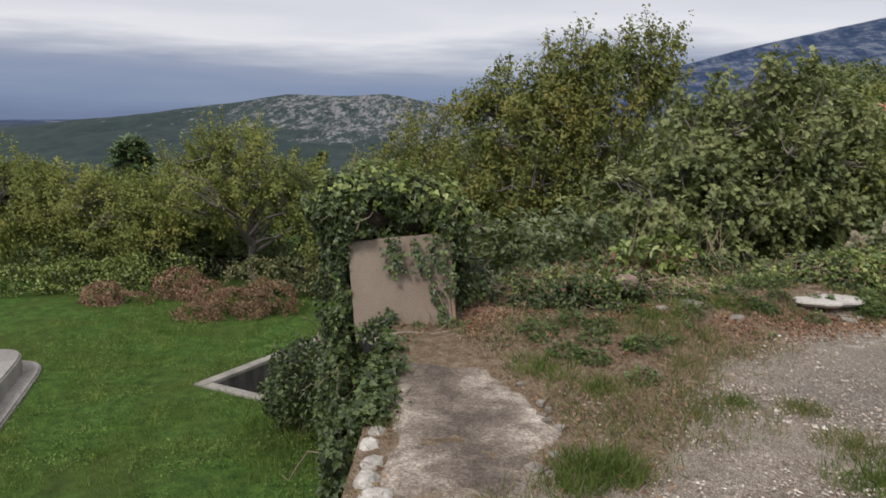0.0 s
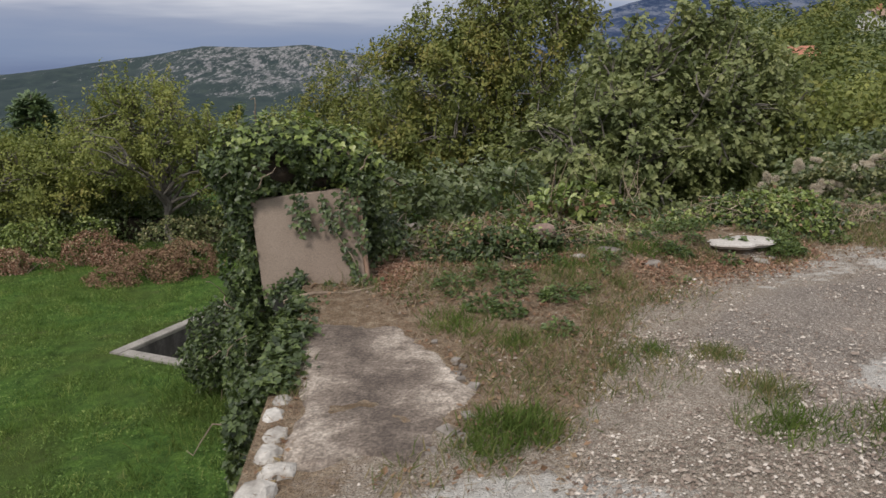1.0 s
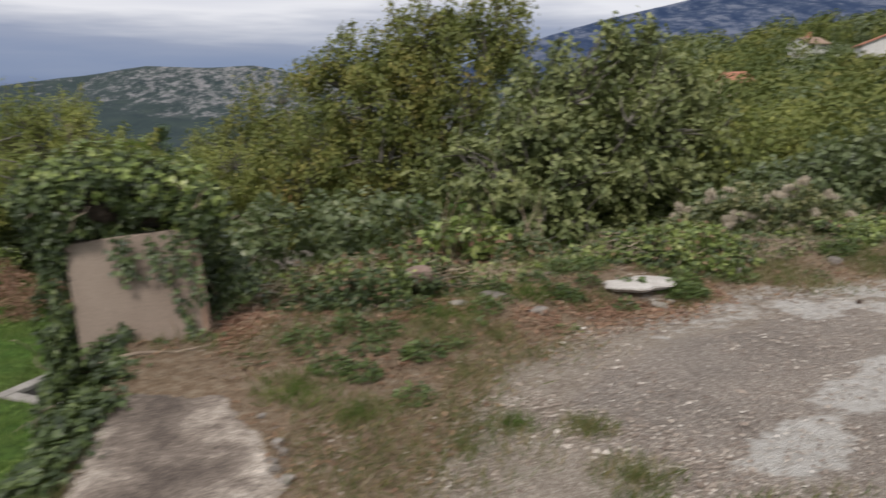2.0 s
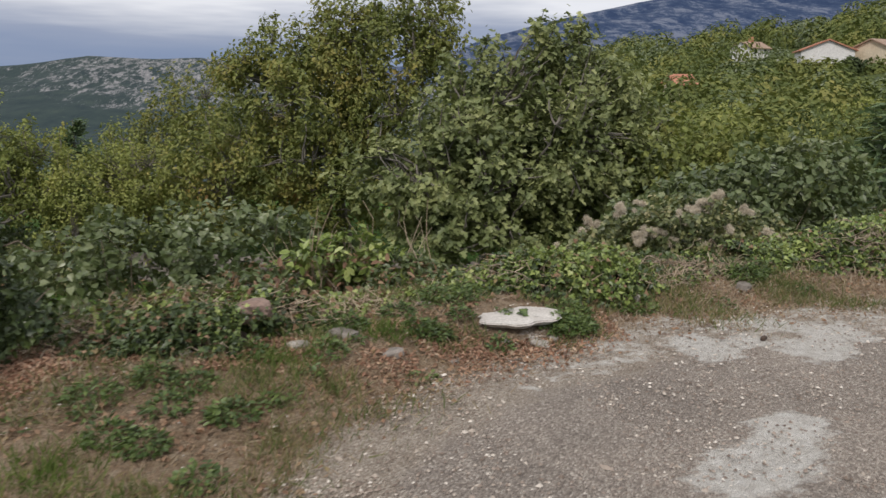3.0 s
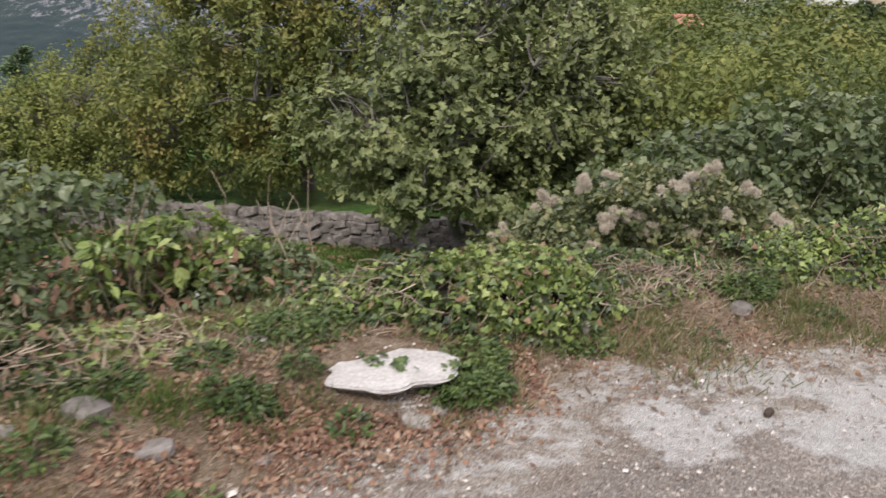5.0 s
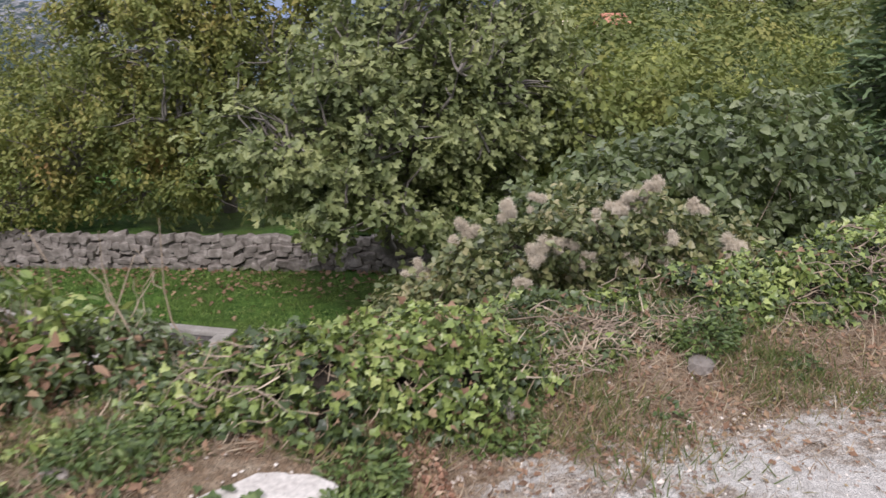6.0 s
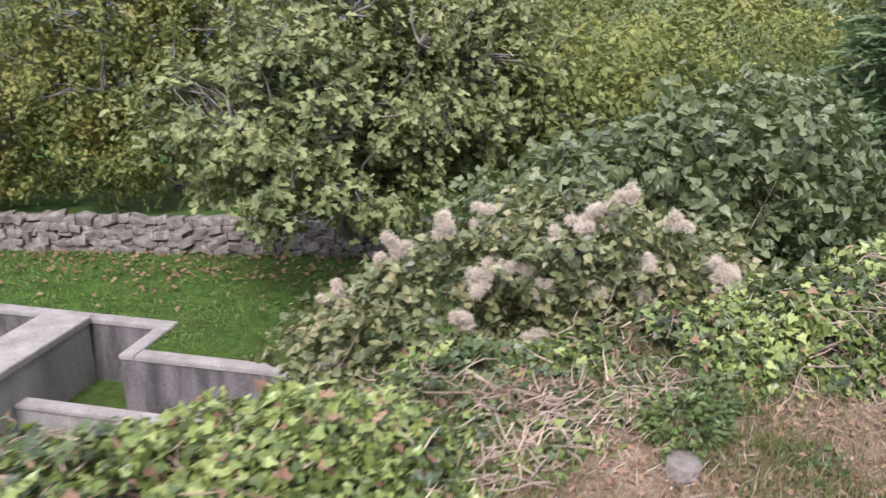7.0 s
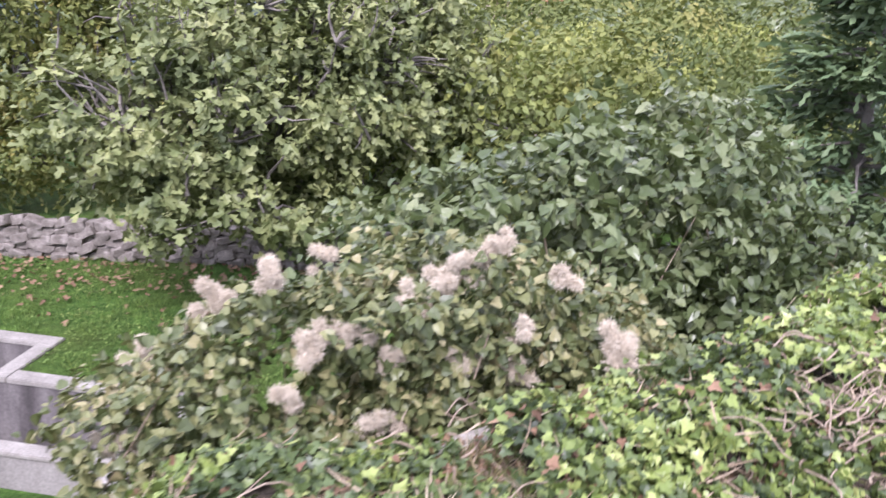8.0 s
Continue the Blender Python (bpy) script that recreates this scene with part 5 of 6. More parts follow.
def stone(name, label, x, y, z, sx, sy, sz, turn=0.0, k=0, group="loose stones"):
    ob = new(name, STONES[k % 6])
    ob.matrix_world = pose(x, y, z, RNG.uniform(-8, 8), RNG.uniform(-8, 8), turn) @ Matrix.Diagonal((sx, sy, sz / 0.62, 1))
    return tagged(ob, label, "stone", group)


for k, (x, y, sx, sy, sz) in enumerate(((-0.27, 3.68, 0.1, 0.13, 0.16), (-0.2, 3.6, 0.09, 0.1, 0.1), (-0.28, 3.52, 0.1, 0.14, 0.18), (-0.25, 3.34, 0.12, 0.15, 0.16), (-0.26, 3.17, 0.11, 0.14, 0.19), (-0.2, 3.04, 0.15, 0.12, 0.17), (-0.08, 3.07, 0.11, 0.12, 0.09), (-0.26, 2.88, 0.15, 0.16, 0.2))):
    stone("wall_stone", "white broken limestone block topping the retaining wall", x, y, -0.06, sx, sy, sz, k * 31 % 24 - 12, k, "wall top stones").data = BLOCKS[k % 4]
stone("boulder", "reddish weathered boulder half buried in ivy", 1.36, 5.85, 0.27, 0.2, 0.16, 0.13, 20, 1).data = stone_mesh("boulder", M["red_stone"], 1, 0.62)
for k, (x, y, s) in enumerate(((3.0, 5.72, 0.11), (2.8, 5.76, 0.06), (3.1, 5.78, 0.07), (1.84, 5.76, 0.16), (2.1, 5.55, 0.12), (4.85, 6.56, 0.13), (3.95, 6.47, 0.13), (1.0, 5.62, 0.1), (1.6, 5.62, 0.12), (2.45, 5.55, 0.06), (1.75, 6.05, 0.14), (2.4, 6.3, 0.1))):
    stone("stone", "pale limestone lump on the verge", x, y, float(terrace_z(np.float64(x), np.float64(y))) + s * 0.04, s * 1.1, s * 0.85, s * 0.5, k * 47, k)
bit = new("soil_clod", STONES[2].copy())
bit.data.materials[0] = M["clod"]
bit.matrix_world = pose(4.4, 5.62, 0.012, 0, 0, 40) @ Matrix.Diagonal((0.07, 0.03, 0.05, 1))
tagged(bit, "small dark brown clod on the pale spill", "clod")


# ---- dry stone garden wall ----
def build_stone_wall():
    at = Vector(along_wall(0, 0, LAWN))
    wall = thing("stone_wall", "low dry stone wall of grey limestone round the garden", "wall", at, kind="structure")
    bm = bm_box(bmesh.new(), (-12, 0.06, -0.1), (16, 0.42, 0.6))
    bmesh.ops.transform(bm, matrix=pose(0, 0, 0, 0, 0, WALL_TURN), verts=bm.verts)
    part("wall_core", bm, M["soil"], wall)
    meshes = [stone_mesh("wall_block", M["mossy_stone"], 20 + s, 0.9, 0.3) for s in range(10)]
    for row in range(5):
        s = -6.5 + RNG.random() * 0.3
        while s < 7.5:
            w = RNG.uniform(0.12, 0.34)
            h = RNG.uniform(0.13, 0.21)
            p = Vector(along_wall(s + w / 2, RNG.uniform(-0.07, 0.05), LAWN + 0.06 + row * 0.145 + RNG.uniform(-0.03, 0.03))) - at
            ob = new("wall_block", meshes[RNG.integers(10)])
            ob.parent = wall
            ob.matrix_local = pose(*p, RNG.uniform(-15, 15), RNG.uniform(-25, 25), WALL_TURN + RNG.uniform(-15, 15)) @ Matrix.Diagonal((w * 1.08, 0.26, h / 0.9, 1))
            s += w * 0.93
    return wall


build_stone_wall()


# ---- hedge and heaps at the lawn's end ----
def low_growth(name, label, category, blobs, count, size, kind, mat, group=""):
    return bush(name, label, category, blobs, count, size, kind, mat, LAWN - 0.1, group, stems=30, shell=0.75)


low_growth("ivy_hedge", "low hedge overgrown with pale green ivy", "hedge", [(-12.4, 21, -3.1, 1.3, 0.6, 0.5), (-10.6, 21, -3.0, 1.2, 0.6, 0.6), (-9.2, 21, -2.9, 1.1, 0.6, 0.6), (-8.2, 21.2, -2.9, 0.9, 0.6, 0.55), (-14.4, 21, -3.1, 1.4, 0.6, 0.6)], 7000, 0.1, "small", M["ivy_light"])
low_growth("bramble_hedge", "dense bramble hedge with whitish bloom", "hedge", [(-5.6, 21, -2.9, 0.9, 0.6, 0.6), (-4.6, 20.8, -2.9, 0.9, 0.6, 0.55), (-3.6, 20.6, -3.0, 0.8, 0.6, 0.5)], 4500, 0.1, "small", M["clematis"])
low_growth("brush_heap", "heap of cut brush turning rusty brown", "brush heap", [(-5.5, 18.6, -3.2, 1.0, 0.7, 0.55), (-4.8, 18.8, -3.1, 0.7, 0.6, 0.6), (-6.3, 18.4, -3.35, 0.8, 0.6, 0.35)], 11000, 0.06, "small", M["rust"])
low_growth("brush_heap", "small rusty heap of dry brush", "brush heap", [(-9.4, 19.6, -3.2, 0.55, 0.4, 0.45), (-8.9, 19.7, -3.3, 0.7, 0.4, 0.25)], 4200, 0.06, "small", M["red_leaf"])
low_growth("brush_heap", "rusty dry brush against the hedge", "brush heap", [(-7.6, 20.3, -3.0, 0.7, 0.4, 0.5), (-7.0, 20.2, -3.2, 0.6, 0.4, 0.4)], 5200, 0.06, "small", M["red_leaf"])


# ---- grass ----
def scatter_blades(name, label, category, pts, length, mat, lean=0.5, kind="stuff"):
    n = len(pts)
    d = unit(np.stack([RNG.normal(size=n) * lean, RNG.normal(size=n) * lean, np.ones(n)], -1))
    nr = RNG.normal(size=(n, 3)) * np.array([1, 1, 0.2])
    v, f = leaves(pts, nr, length, "blade", along=d)
    ob = new(name, np_mesh(name, v, [f], mat))
    return tagged(ob, label, category, kind=kind)


def lawn_points(n):
    u, v = RNG.uniform(-17, 6, n), RNG.uniform(4, 21, n)
    court = (u > U0 - 0.03) & (u < U3 + 0.03) & (v > V0 - 0.03) & (v < np.where(u > U2 + 0.03, V1 + 0.03, V2 + 0.03))
    x, y = 0.878 * u + 0.479 * v, -0.479 * u + 0.878 * v
    k = ~court & ((y > edge_y(x) + 0.4) | (x < -0.8)) & (np.hypot((x + 10.5) / 2.8, (y - 11.5) / 3.3) > 1) & (y < 22) & ((y - 20.05) * WC - (x - 2.0) * WS < -0.05)
    x, y, u, v = x[k], y[k], u[k], v[k]
    z = LAWN + 0.45 * np.clip((16 - v) / 9, 0, 1) * np.clip((u + 9) / 6, 0, 1) * np.where(v < V0 - 0.3, 1, 0)
    return np.stack([x, y, z - 0.02], -1)


lp = lawn_points(260000)
clump = np.array([noise.noise(Vector(q * 2.2)) + 0.6 * noise.noise(Vector(q * 7.0)) for q in lp])
lp_len = RNG.uniform(0.05, 0.1, len(lp)) * (1 + np.clip(clump, -0.4, 0.9) * 1.1)
scatter_blades("lawn_grass", "short green grass blades of the lawn", "grass", lp, lp_len * 1.25, M["grass"], 0.7)
cl = lawn_points(100000)
cl = cl[gaps(cl, 0.9, -0.1)]
cv, cf = leaves(cl + np.array([0, 0, 0.06]) + RNG.random((len(cl), 1)) * np.array([0, 0, 0.04]), RNG.normal(size=cl.shape) * 0.5 + np.array([0, 0, 1.0]), RNG.uniform(0.02, 0.055, len(cl)), "small")
tagged(new("clover", np_mesh("clover", cv, [cf], M["grass"])), "clover and plantain leaves in the lawn", "clover", kind="stuff")
wp = np.stack([RNG.normal(-1.9, 0.6, 9000), RNG.uniform(5, 12.5, 9000), np.full(9000, LAWN + 0.1)], -1)
wp = wp[wp[:, 0] < -0.9]
scatter_blades("tall_grass", "tall weedy grass along the foot of the wall", "grass", wp, RNG.uniform(0.08, 0.26, len(wp)), M["tuft"], 0.8)


def tuft(label, x, y, r, n, length, mat, lean=0.7):
    a, q = RNG.random(n) * 2 * math.pi, r * RNG.random(n) ** 0.9 * 1.15
    px, py = x + np.cos(a) * q, y + np.sin(a) * q
    z = terrace_z(px, py) - 0.01
    scatter_blades("grass_tuft", label, "grass tuft", np.stack([px, py, z], -1), length * RNG.uniform(0.4, 1.1, n), mat, lean)


GREEN, DRY = "green grass tuft growing in the gravel", "dry straw-coloured grass tuft on the verge"
for x, y, r, n, L, mt in ((0.74, 3.28, 0.15, 1000, 0.12, "grass"), (0.6, 3.1, 0.1, 350, 0.09, "grass"), (0.9, 3.3, 0.12, 380, 0.09, "wild_grass"), (0.62, 4.62, 0.16, 500, 0.12, "grass"), (1.34, 3.9, 0.3, 900, 0.1, "wild_grass"),
                          (1.93, 4.0, 0.1, 420, 0.09, "wild_grass"), (1.61, 4.1, 0.09, 300, 0.08, "grass"), (1.98, 3.55, 0.14, 450, 0.1, "wild_grass"), (1.9, 3.2, 0.16, 500, 0.11, "grass"), (1.75, 5.2, 0.14, 400, 0.11, "wild_grass"),
                          (1.5, 5.4, 0.14, 400, 0.12, "grass"), (0.93, 4.3, 0.13, 350, 0.1, "grass"), (1.5, 4.7, 0.12, 280, 0.08, "wild_grass"), (1.4, 5.2, 0.14, 300, 0.13, "wild_grass"), (2.6, 2.9, 0.35, 900, 0.1, "wild_grass"), (2.3, 3.1, 0.2, 500, 0.1, "grass"),
                          (4.3, 6.45, 0.2, 500, 0.12, "wild_grass"), (5.2, 6.55, 0.35, 800, 0.1, "wild_grass"), (6.2, 6.9, 0.4, 900, 0.14, "straw"), (1.7, 5.75, 0.14, 350, 0.12, "wild_grass"), (2.1, 5.8, 0.12, 260, 0.12, "grass")):
    tuft(GREEN if mt == "grass" else DRY, x, y, r * 1.25, int(n * 1.35), L * 0.85, M["tuft" if mt == "grass" else mt])


def weed(x, y, r, n, h=0.1, label="leafy green weed on the verge"):
    ob = thing("weed", label, "weed", (x, y, float(terrace_z(np.float64(x), np.float64(y)))), "verge weeds")
    a, q = RNG.random(n) * 2 * math.pi, r * RNG.random(n) ** 0.5
    p = np.stack([x + np.cos(a) * q, y + np.sin(a) * q, ob.location.z + h * RNG.random(n) * (1.2 - q / r)], -1)
    out = np.stack([np.cos(a), np.sin(a), np.full(n, 0.5)], -1)
    v, f = leaves(p, RNG.normal(size=(n, 3)) * 0.45 + np.array([0, 0, 1.0]), 0.034 * RNG.uniform(0.5, 1.2, n), "oval", along=out + RNG.normal(size=(n, 3)) * 0.3)
    np_part("foliage", v, [f], M["weed"], ob, kind="stuff")


for x, y, r, n in ((2.52, 6.42, 0.15, 200), (2.72, 6.3, 0.1, 90), (1.86, 5.93, 0.14, 220), (2.37, 5.82, 0.1, 130), (2.48, 6.36, 0.14, 150), (3.26, 5.92, 0.15, 240), (2.75, 5.7, 0.07, 50), (0.8, 4.85, 0.1, 90), (0.95, 4.75, 0.09, 90), (0.9, 5.35, 0.1, 90), (1.1, 5.25, 0.1, 80), (2.2, 6.12, 0.1, 90), (2.58, 6.0, 0.07, 50), (2.3, 5.85, 0.1, 110), (3.2, 5.9, 0.14, 220), (3.3, 6.1, 0.14, 200), (2.65, 6.22, 0.09, 70),
                   (4.95, 6.72, 0.14, 240), (5.1, 6.8, 0.1, 140), (1.3, 4.95, 0.1, 80), (1.0, 5.05, 0.1, 70), (0.65, 5.2, 0.12, 90), (1.35, 5.55, 0.1, 90), (3.9, 6.35, 0.14, 160), (1.2, 4.45, 0.09, 60), (1.75, 5.5, 0.1, 80), (2.7, 6.45, 0.15, 220)):
    weed(x, y, r * 1.1, int(n * 3.0))


for _ in range(46):
    wx = RNG.uniform(0.35, 5.6)
    wy = RNG.uniform(max(float(road_y(wx)) + 0.05, 4.1), float(edge_y(wx)) - 0.35) if wx > 0.9 else RNG.uniform(4.5, 5.5)
    if math.hypot(wx - 2.945, wy - 5.975) > 0.4:
        weed(wx, wy, RNG.uniform(0.04, 0.1), int(RNG.uniform(25, 80)), 0.06, "small green seedling weed on the verge")

sprig = thing("ivy_sprig", "green ivy sprig straying over the stone slab", "ivy", (2.93, 6.05, 0.132))
gp_ = np.stack([2.86 + np.concatenate([RNG.normal(0, 0.025, 9), RNG.normal(0.13, 0.02, 8)]), 6.03 + np.concatenate([RNG.normal(0, 0.03, 9), RNG.normal(-0.07, 0.02, 8)]), RNG.uniform(0.136, 0.155, 17)], -1)
v, f = leaves(gp_, RNG.normal(size=gp_.shape) * 0.3 + np.array([0, -0.3, 1.0]), 0.045 * RNG.uniform(0.6, 1.1, 17), "ivy")
np_part("leaves", v, [f], M["weed"], sprig, kind="stuff")

stalks = thing("dry_weed_clump", "bare pale dead weed stalks above the bramble", "dry plant", (2.1, 7.5, 0.0))
for _ in range(16):
    a = np.array([RNG.uniform(1.5, 2.7), RNG.uniform(7.2, 7.7), -0.2])
    e = a + np.array([RNG.normal() * 0.14, RNG.normal() * 0.1, RNG.uniform(0.5, 0.85)])
    fork = a + (e - a) * 0.6
    tv, tf = tubes([(curve_line(a, e, 0, 0.04, 7), np.linspace(0.006, 0.002, 7)), (curve_line(fork, fork + np.array([RNG.normal() * 0.12, 0, 0.2]), 0, 0.04, 5), np.linspace(0.003, 0.0015, 5))], 5)
    np_part("stalk", tv, [tf], M["straw"], stalks)

tangle = thing("vine_tangle", "tangle of bare brown vines on the ivy bank", "vines", (6.2, 7.0, 0.3))
tl = []
for _ in range(230):
    a = np.array([RNG.normal(6.35, 0.22), RNG.normal(6.98, 0.06), 0.26 + RNG.normal() * 0.05])
    e = a + np.array([RNG.normal() * 0.16, RNG.normal() * 0.08, RNG.normal() * 0.04])
    tl.append((curve_line(a, e, 0.05, 0.09, 8), np.full(8, RNG.uniform(0.0015, 0.0038))))
tv, tf = tubes(tl, 4)
np_part("bare_tangle", tv, [tf], M["vine"], tangle, kind="stuff")


# litter of dry leaves and stalks on the verge, chips of stone on the gravel
def verge_points(n, x0=-0.3, x1=9):
    x = RNG.uniform(x0, x1, n)
    y = RNG.uniform(0, 1, n)
    lo, hi = np.maximum(road_y(x), 3.0) - np.abs(RNG.normal(size=n)) * 0.22, edge_y(x)
    y = lo + (hi - lo) * y
    k = np.hypot((x - 2.945) / 0.3, (y - 5.97) / 0.25) > 1
    return np.stack([x, y, terrace_z(x, y)], -1)[k]


def off_apron(p):
    """Points that lie clear of the concrete apron, or just over its rim."""
    left = np.interp(p[:, 1], [3.0, 3.6, 4.6, 5.05, 5.22], [-0.2, -0.22, -0.31, -0.27, -0.12])
    right = np.interp(p[:, 1], [3.0, 3.2, 3.65, 4.3, 4.7, 5.1, 5.22], [0.22, 0.47, 0.68, 0.46, 0.3, 0.2, 0.1])
    wob = 0.1 * RNG.random(len(p))
    return p[(p[:, 1] > 5.2 - wob) | (p[:, 0] < left + wob) | (p[:, 0] > right - wob)]


dp = off_apron(verge_points(15000))
v, f = leaves(dp + np.array([0, 0, 0.012]), RNG.normal(size=dp.shape) * 0.5 + np.array([0, 0, 1.0]), RNG.uniform(0.014, 0.046, len(dp)), "small")
tagged(new("leaf_litter", np_mesh("leaf_litter", v, [f], M["rust"])), "brown dead leaves strewn on the verge", "leaf litter", kind="stuff")
bx, by = RNG.uniform(0.15, 3.6, 17000), RNG.normal(0, 0.18, 17000)
by = np.interp(bx, [0.15, 0.9, 2.0, 3.0, 3.6], [5.45, 5.35, 5.62, 5.78, 6.1]) + by
bp = np.stack([bx, by, terrace_z(bx, by) + 0.016], -1)
bp = bp[gaps(bp, 2.4, -0.15) & (np.hypot((bx - 2.945) / 0.28, (by - 5.97) / 0.22) > 1)]
v, f = leaves(bp, RNG.normal(size=bp.shape) * 0.6 + np.array([0, -0.2, 1.0]), RNG.uniform(0.01, 0.032, len(bp)) * RNG.uniform(0.8, 1.3, len(bp)), "small")
tagged(new("bramble_litter", np_mesh("bramble_litter", v, [f], M["red_leaf"])), "reddish brown bramble litter before the ivy banks", "leaf litter", kind="stuff")
sp_ = off_apron(verge_points(30000))
scatter_blades("dry_stalks", "dry straw stalks matted over the verge", "dry grass", sp_, RNG.uniform(0.03, 0.085, len(sp_)), M["straw"], 2.4)
gp = off_apron(verge_points(42000))
gp = gp[np.array([noise.noise(Vector((a * 1.6, b * 1.6, 4.0))) > 0.0 for a, b, _ in gp])]
scatter_blades("verge_grass", "thin green grass on the verge", "grass", gp, RNG.uniform(0.03, 0.1, len(gp)), M["wild_grass"], 0.8)


def gravel(n):
    x, y = RNG.uniform(-0.1, 6.5, n), RNG.uniform(2.4, 6.6, n)
    w = np.clip(0.25 + 1.0 * (np.hypot(x - 1.2, y - 3.2) < 1.3) + 0.5 * (np.abs(road_y(x) - y) < 0.25), 0, 1)
    w = np.where(y > road_y(x) + 0.12, 0.05, w)
    k = RNG.random(n) < w
    x, y = x[k], y[k]
    n = len(x)
    o = np.array([(1, 0, 0), (-1, 0, 0), (0, 1, 0), (0, -1, 0), (0, 0, 0.7), (0, 0, -0.7)], float)
    tri = np.array([(0, 2, 4), (2, 1, 4), (1, 3, 4), (3, 0, 4)])
    s = RNG.uniform(0.003, 0.010, n) * np.where(RNG.random(n) < 0.02, 1.9, 1)
    jit = 1 + RNG.normal(size=(n, 6, 1)) * 0.22
    q = o[None] * jit * s[:, None, None] * RNG.uniform(0.7, 1.4, (n, 1, 3))
    a = RNG.random(n) * 6.28
    c, sn = np.cos(a)[:, None], np.sin(a)[:, None]
    q = np.stack([q[..., 0] * c - q[..., 1] * sn, q[..., 0] * sn + q[..., 1] * c, q[..., 2]], -1)
    q = q + np.stack([x, y, terrace_z(x, y) + s * 0.3], -1)[:, None]
    ff = (tri[None] + (np.arange(n) * 6)[:, None, None]).reshape(-1, 3)
    tagged(new("gravel", np_mesh("gravel", q.reshape(-1, 3), [ff], M["gravel"])), "loose pale limestone gravel chips", "gravel", kind="stuff")


def gravel_material():
    m, t, b, link = nodes("gravel_chips")
    g = t.nodes.new("ShaderNodeNewGeometry")
    c = ramp(t, g.outputs["Random Per Island"], [(0.0, (0.14, 0.105, 0.082)), (0.4, (0.27, 0.215, 0.175)), (0.8, (0.43, 0.37, 0.31)), (1.0, (0.68, 0.62, 0.55))])
    link(c, b.inputs["Base Color"])
    b.inputs["Roughness"].default_value = 0.9
    return m


M["gravel"] = gravel_material()
gravel(80000)


# ---- hillside woods and houses ----
def build_woods():
    lots = [([], [], []), ([], [], [])]
    for k in range(430):
        az = RNG.uniform(14, 56)
        r = RNG.uniform(70, 430) if k > 150 else RNG.uniform(27, 70)
        if (az < 22 and r < 40) or (34 < az < 45.5 and 142 < r < 168):
            continue
        h = float(terrain_h(np.float64(az), np.float64(r)))
        x, y = r * math.sin(radians(az)), r * math.cos(radians(az))
        R = RNG.uniform(1.2, 2.7) * (0.8 + r / 170)
        pos, nr, sz = lots[int(RNG.random() < 0.24)]
        if 34 < az < 45.5 and 70 < r < 150:
            R *= 0.5
        n = int(420 + 16000 / r)
        p, o = blob_points([(x, y, h + R * 0.7, R, R, R * 1.05), (x + R * 0.5, y, h + R * 0.9, R * 0.6, R * 0.6, R * 0.8), (x - R * 0.6, y + 0.4, h + R * 0.4, R * 0.7, R * 0.7, R * 0.6)], n, 0.85)
        kk = (o[:, 2] > -0.5) & gaps(p, 1.3 / R, -0.35)
        pos.append(p[kk])
        nr.append(o[kk])
        sz.append(np.full(kk.sum(), 0.17 + r * 0.0034))
    pos, nr, sz = lots[0]
    for az in np.linspace(30.5, 46, 26):
        r = 140 + RNG.uniform(-6, 2)
        R = RNG.uniform(1.5, 2.3)
        z = 1.5 + r * math.tan(radians(1.72 + RNG.uniform(-0.25, 0.1))) - R
        x, y = r * math.sin(radians(az)), r * math.cos(radians(az))
        p, o = blob_points([(x, y, z, R, R, R), (x, y, z - R * 1.3, R * 1.2, R, R), (x + R * 0.6, y, z - R * 0.6, R, R, R)], 1000, 0.8)
        pos.append(p)
        nr.append(o)
        sz.append(np.full(len(p), 0.62))
    for (pos, nr, sz), mat, nm, lab in zip(lots, (M["hill"], M["broad"]), ("hillside_woods", "evergreen_woods"), ("mixed green and yellowing scrub woods on the hillside", "dark evergreen trees scattered on the hillside")):
        pos, nr, sz = np.vstack(pos), np.vstack(nr), np.concatenate(sz)
        v, f = leaves(pos, nr * 1.6 + RNG.normal(size=pos.shape) * 0.2 + np.array([0, 0, 0.25]), sz * RNG.uniform(0.7, 1.5, len(sz)), "small")
        tagged(new(nm, np_mesh(nm, v, [f], mat)), lab, "woods", kind="stuff")


build_woods()


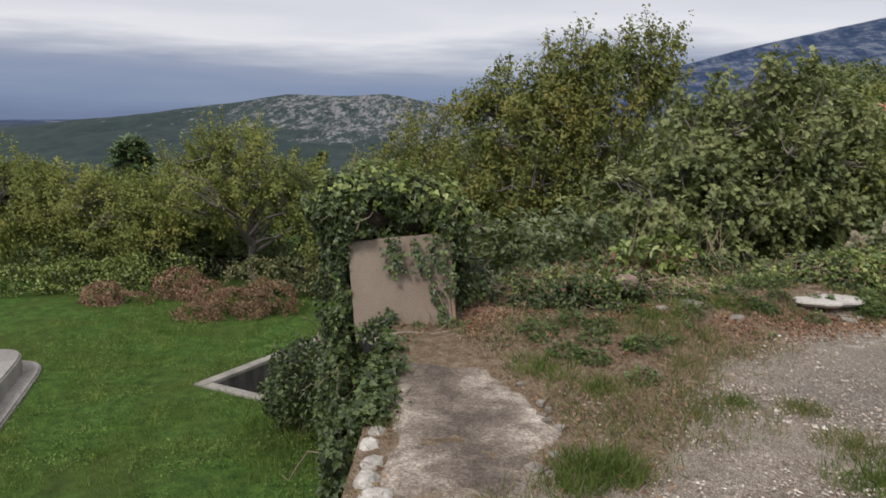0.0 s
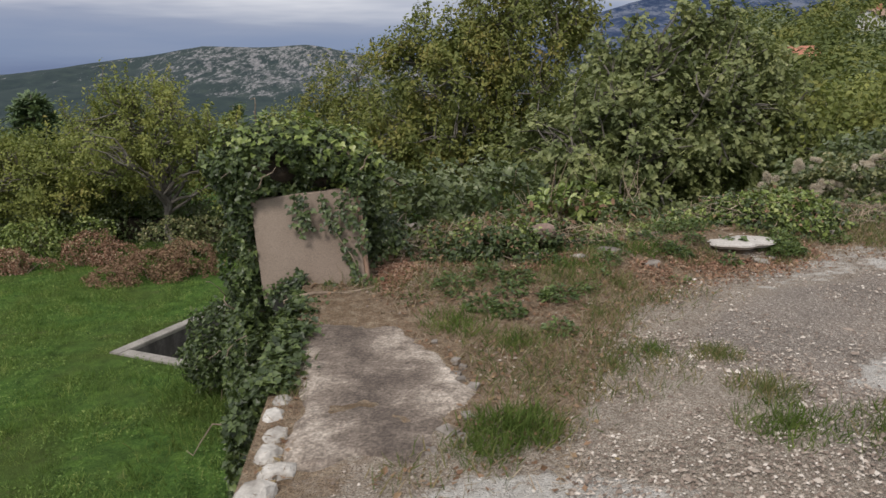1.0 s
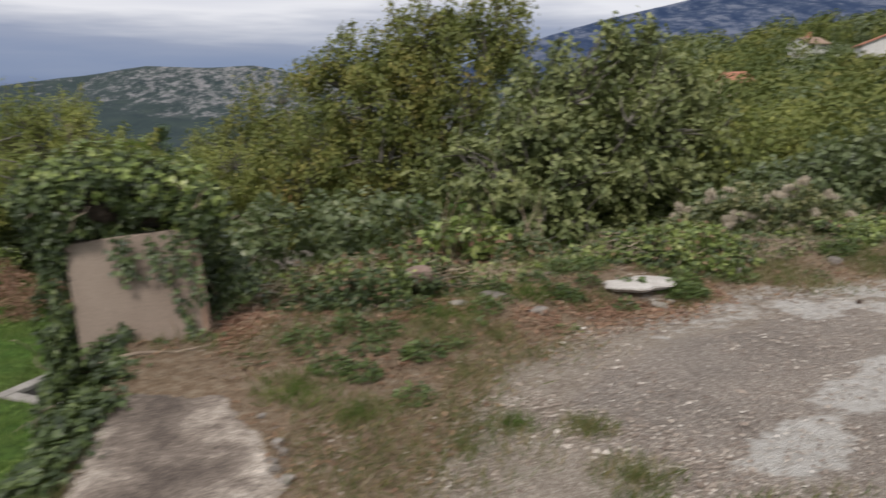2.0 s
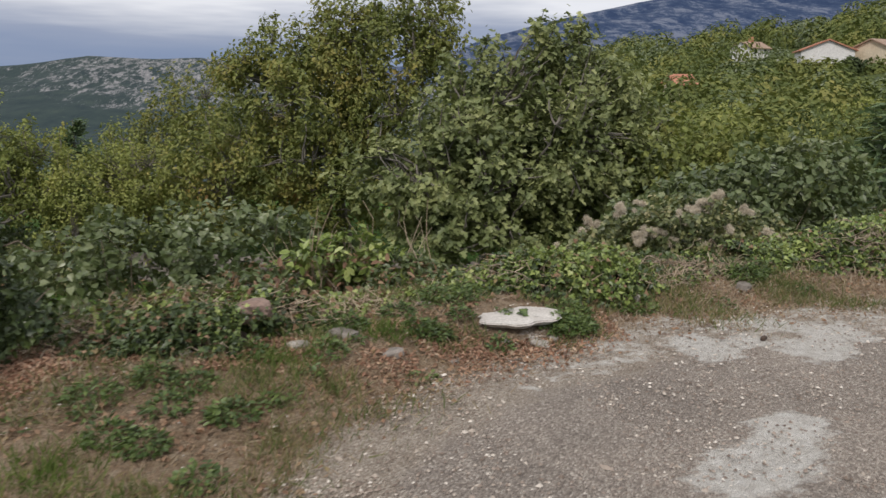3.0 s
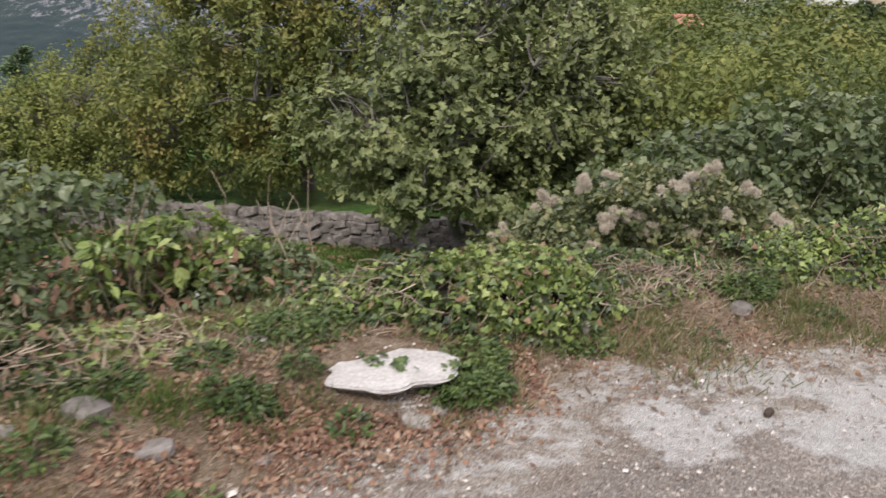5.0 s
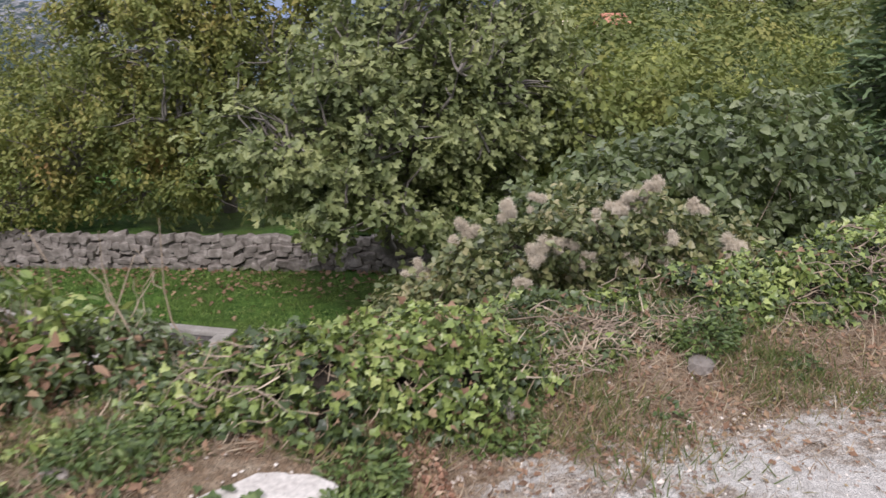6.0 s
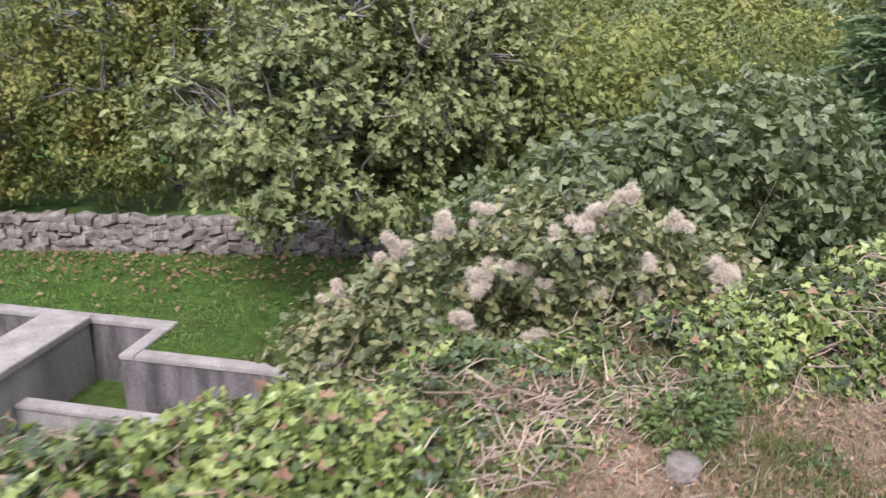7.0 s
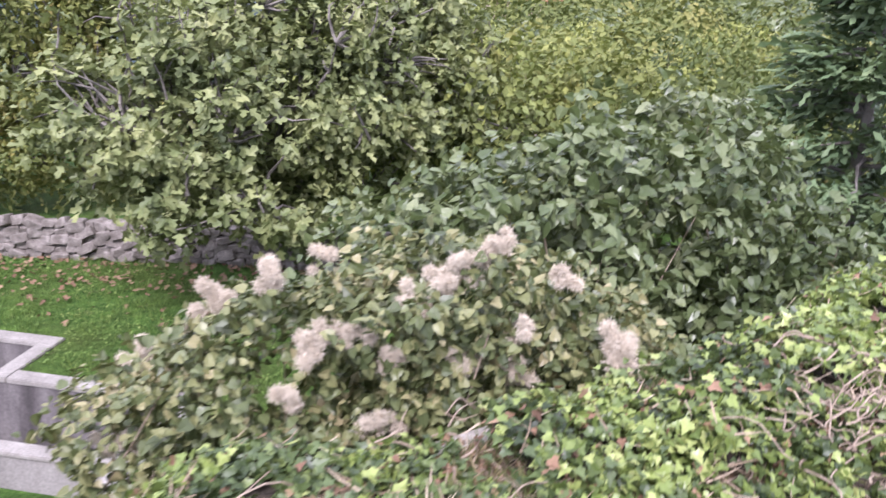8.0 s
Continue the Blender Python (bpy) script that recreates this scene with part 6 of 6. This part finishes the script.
def house(label, az, r, el, width, depth, wall_h, roof_h, turn, wall_mat, roof_mat, windows=2, chimney=False):
    z = 1.5 + r * math.tan(radians(el))
    ob = thing("house", label, "house", (r * math.sin(radians(az)), r * math.cos(radians(az)), z), "hillside houses")
    rot = pose(0, 0, 0, 0, 0, turn)
    w, d = width / 2, depth / 2
    bm = bmesh.new()
    bm_box(bm, (-w, -d, -6), (w, d, wall_h))
    a = [bm.verts.new(c) for c in ((-w, -d, wall_h), (-w, d, wall_h), (-w, 0, wall_h + roof_h), (w, -d, wall_h), (w, d, wall_h), (w, 0, wall_h + roof_h))]
    bm.faces.new((a[0], a[1], a[2])), bm.faces.new((a[3], a[5], a[4]))
    bmesh.ops.transform(bm, matrix=rot, verts=bm.verts)
    part("wall", bm, wall_mat, ob)
    bm = bmesh.new()
    o = 0.4
    for s in (-1, 1):
        q = [(-w - o, s * (d + o), wall_h - roof_h * o / d), (w + o, s * (d + o), wall_h - roof_h * o / d), (w + o, 0, wall_h + roof_h + 0.02), (-w - o, 0, wall_h + roof_h + 0.02)]
        vs = [bm.verts.new(c) for c in q] + [bm.verts.new((c[0], c[1], c[2] + 0.2)) for c in q]
        for ix in ((0, 1, 2, 3), (4, 5, 6, 7), (0, 1, 5, 4), (1, 2, 6, 5), (2, 3, 7, 6), (3, 0, 4, 7)):
            bm.faces.new([vs[i] for i in ix])
    bmesh.ops.recalc_face_normals(bm, faces=bm.faces)
    bmesh.ops.transform(bm, matrix=rot, verts=bm.verts)
    rf = part("roof", bm, roof_mat, ob)
    for i in range(windows):
        x = -w + width * (i + 0.5) / windows
        bm = bmesh.new()
        bm_box(bm, (x - 0.45, -d - 0.04, wall_h * 0.3), (x + 0.45, -d + 0.02, wall_h * 0.3 + 1.1))
        bmesh.ops.transform(bm, matrix=rot, verts=bm.verts)
        part("window", bm, M["glass"], ob)
    if chimney:
        bm = bmesh.new()
        bm_box(bm, (-0.5, -0.5, wall_h), (0.5, 0.5, wall_h + roof_h + 1.4), 0.05)
        part("chimney", bm, M["roof"], rf, "red brick chimney")
    return ob


house("white house with a low red tiled roof", 37.0, 150, 1.3, 8.2, 8, 2.3, 1.6, 62, M["plaster"], M["roof"])
house("house with a brown tiled roof among trees", 40.4, 152, 1.4, 8, 8, 2.0, 1.7, 20, M["cream"], M["roof_brown"])
house("white house at the hillside's edge", 43.6, 150, 1.9, 7, 7, 4.0, 1.6, 10, M["plaster"], M["roof"])
house("small house with a red roof sunk in the scrub", 28.3, 110, -0.7, 2.6, 3.4, 1.5, 1.0, 0, M["cream"], M["roof"], 1)
house("cream house wall showing between shrubs", 25.2, 110, -1.0, 2.2, 3, 1.8, 0.5, 0, M["cream"], M["cream"], 1)
house("hidden house with a red brick chimney", 32.5, 230, 1.9, 7, 7, 2.0, 1.6, 15, M["plaster"], M["roof_brown"], 2, True)

# ---- shrubs on the slope beside the garden ----
for k in range(26):
    az = 19 + 36 * (k + RNG.random()) / 26
    r = RNG.uniform(24, 36) if k % 2 else RNG.uniform(19, 25)
    if az < 28 and r < 21:
        r += 7
    x, y = 0.2 + r * math.sin(radians(az)), r * math.cos(radians(az))
    if r < 22 and az > 40:
        continue
    zt = 1.5 - r * math.tan(radians(RNG.uniform(0.5, 3.2)))
    w = RNG.uniform(1.3, 2.2)
    bush("slope_shrub", "leafy green shrub on the slope beside the garden", "shrub",
         [(x, y, zt - 1.0, w, w * 0.8, 1.0), (x + w * 0.6, y + 0.3, zt - 1.3, w * 0.7, w * 0.6, 0.9), (x - w * 0.6, y, zt - 1.6, w * 0.8, w * 0.6, 1.0), (x, y - 0.4, zt - 2.4, w, w * 0.7, 0.9)],
         3400, 0.17, "small", M["hill"] if k % 3 else M["olive"], LAWN - 0.4, "slope shrubs", 16, 0.65)

# ---- fallen leaves on the lawn before the wall ----
fn = 900
fs, fd = RNG.uniform(-6, 8, fn), -np.abs(RNG.normal(size=fn)) * 1.1 - 0.15
fx, fy, _ = along_wall(fs, fd)
fp = np.stack([fx, fy, np.full(fn, LAWN + 0.05)], -1)
v, f = leaves(fp, RNG.normal(size=(fn, 3)) * 0.35 + np.array([0, 0, 1.0]), RNG.uniform(0.06, 0.14, fn), "fig")
tagged(new("fallen_leaves", np_mesh("fallen_leaves", v, [f], M["rust"])), "fallen brown fig leaves on the grass by the wall", "leaf litter", kind="stuff")
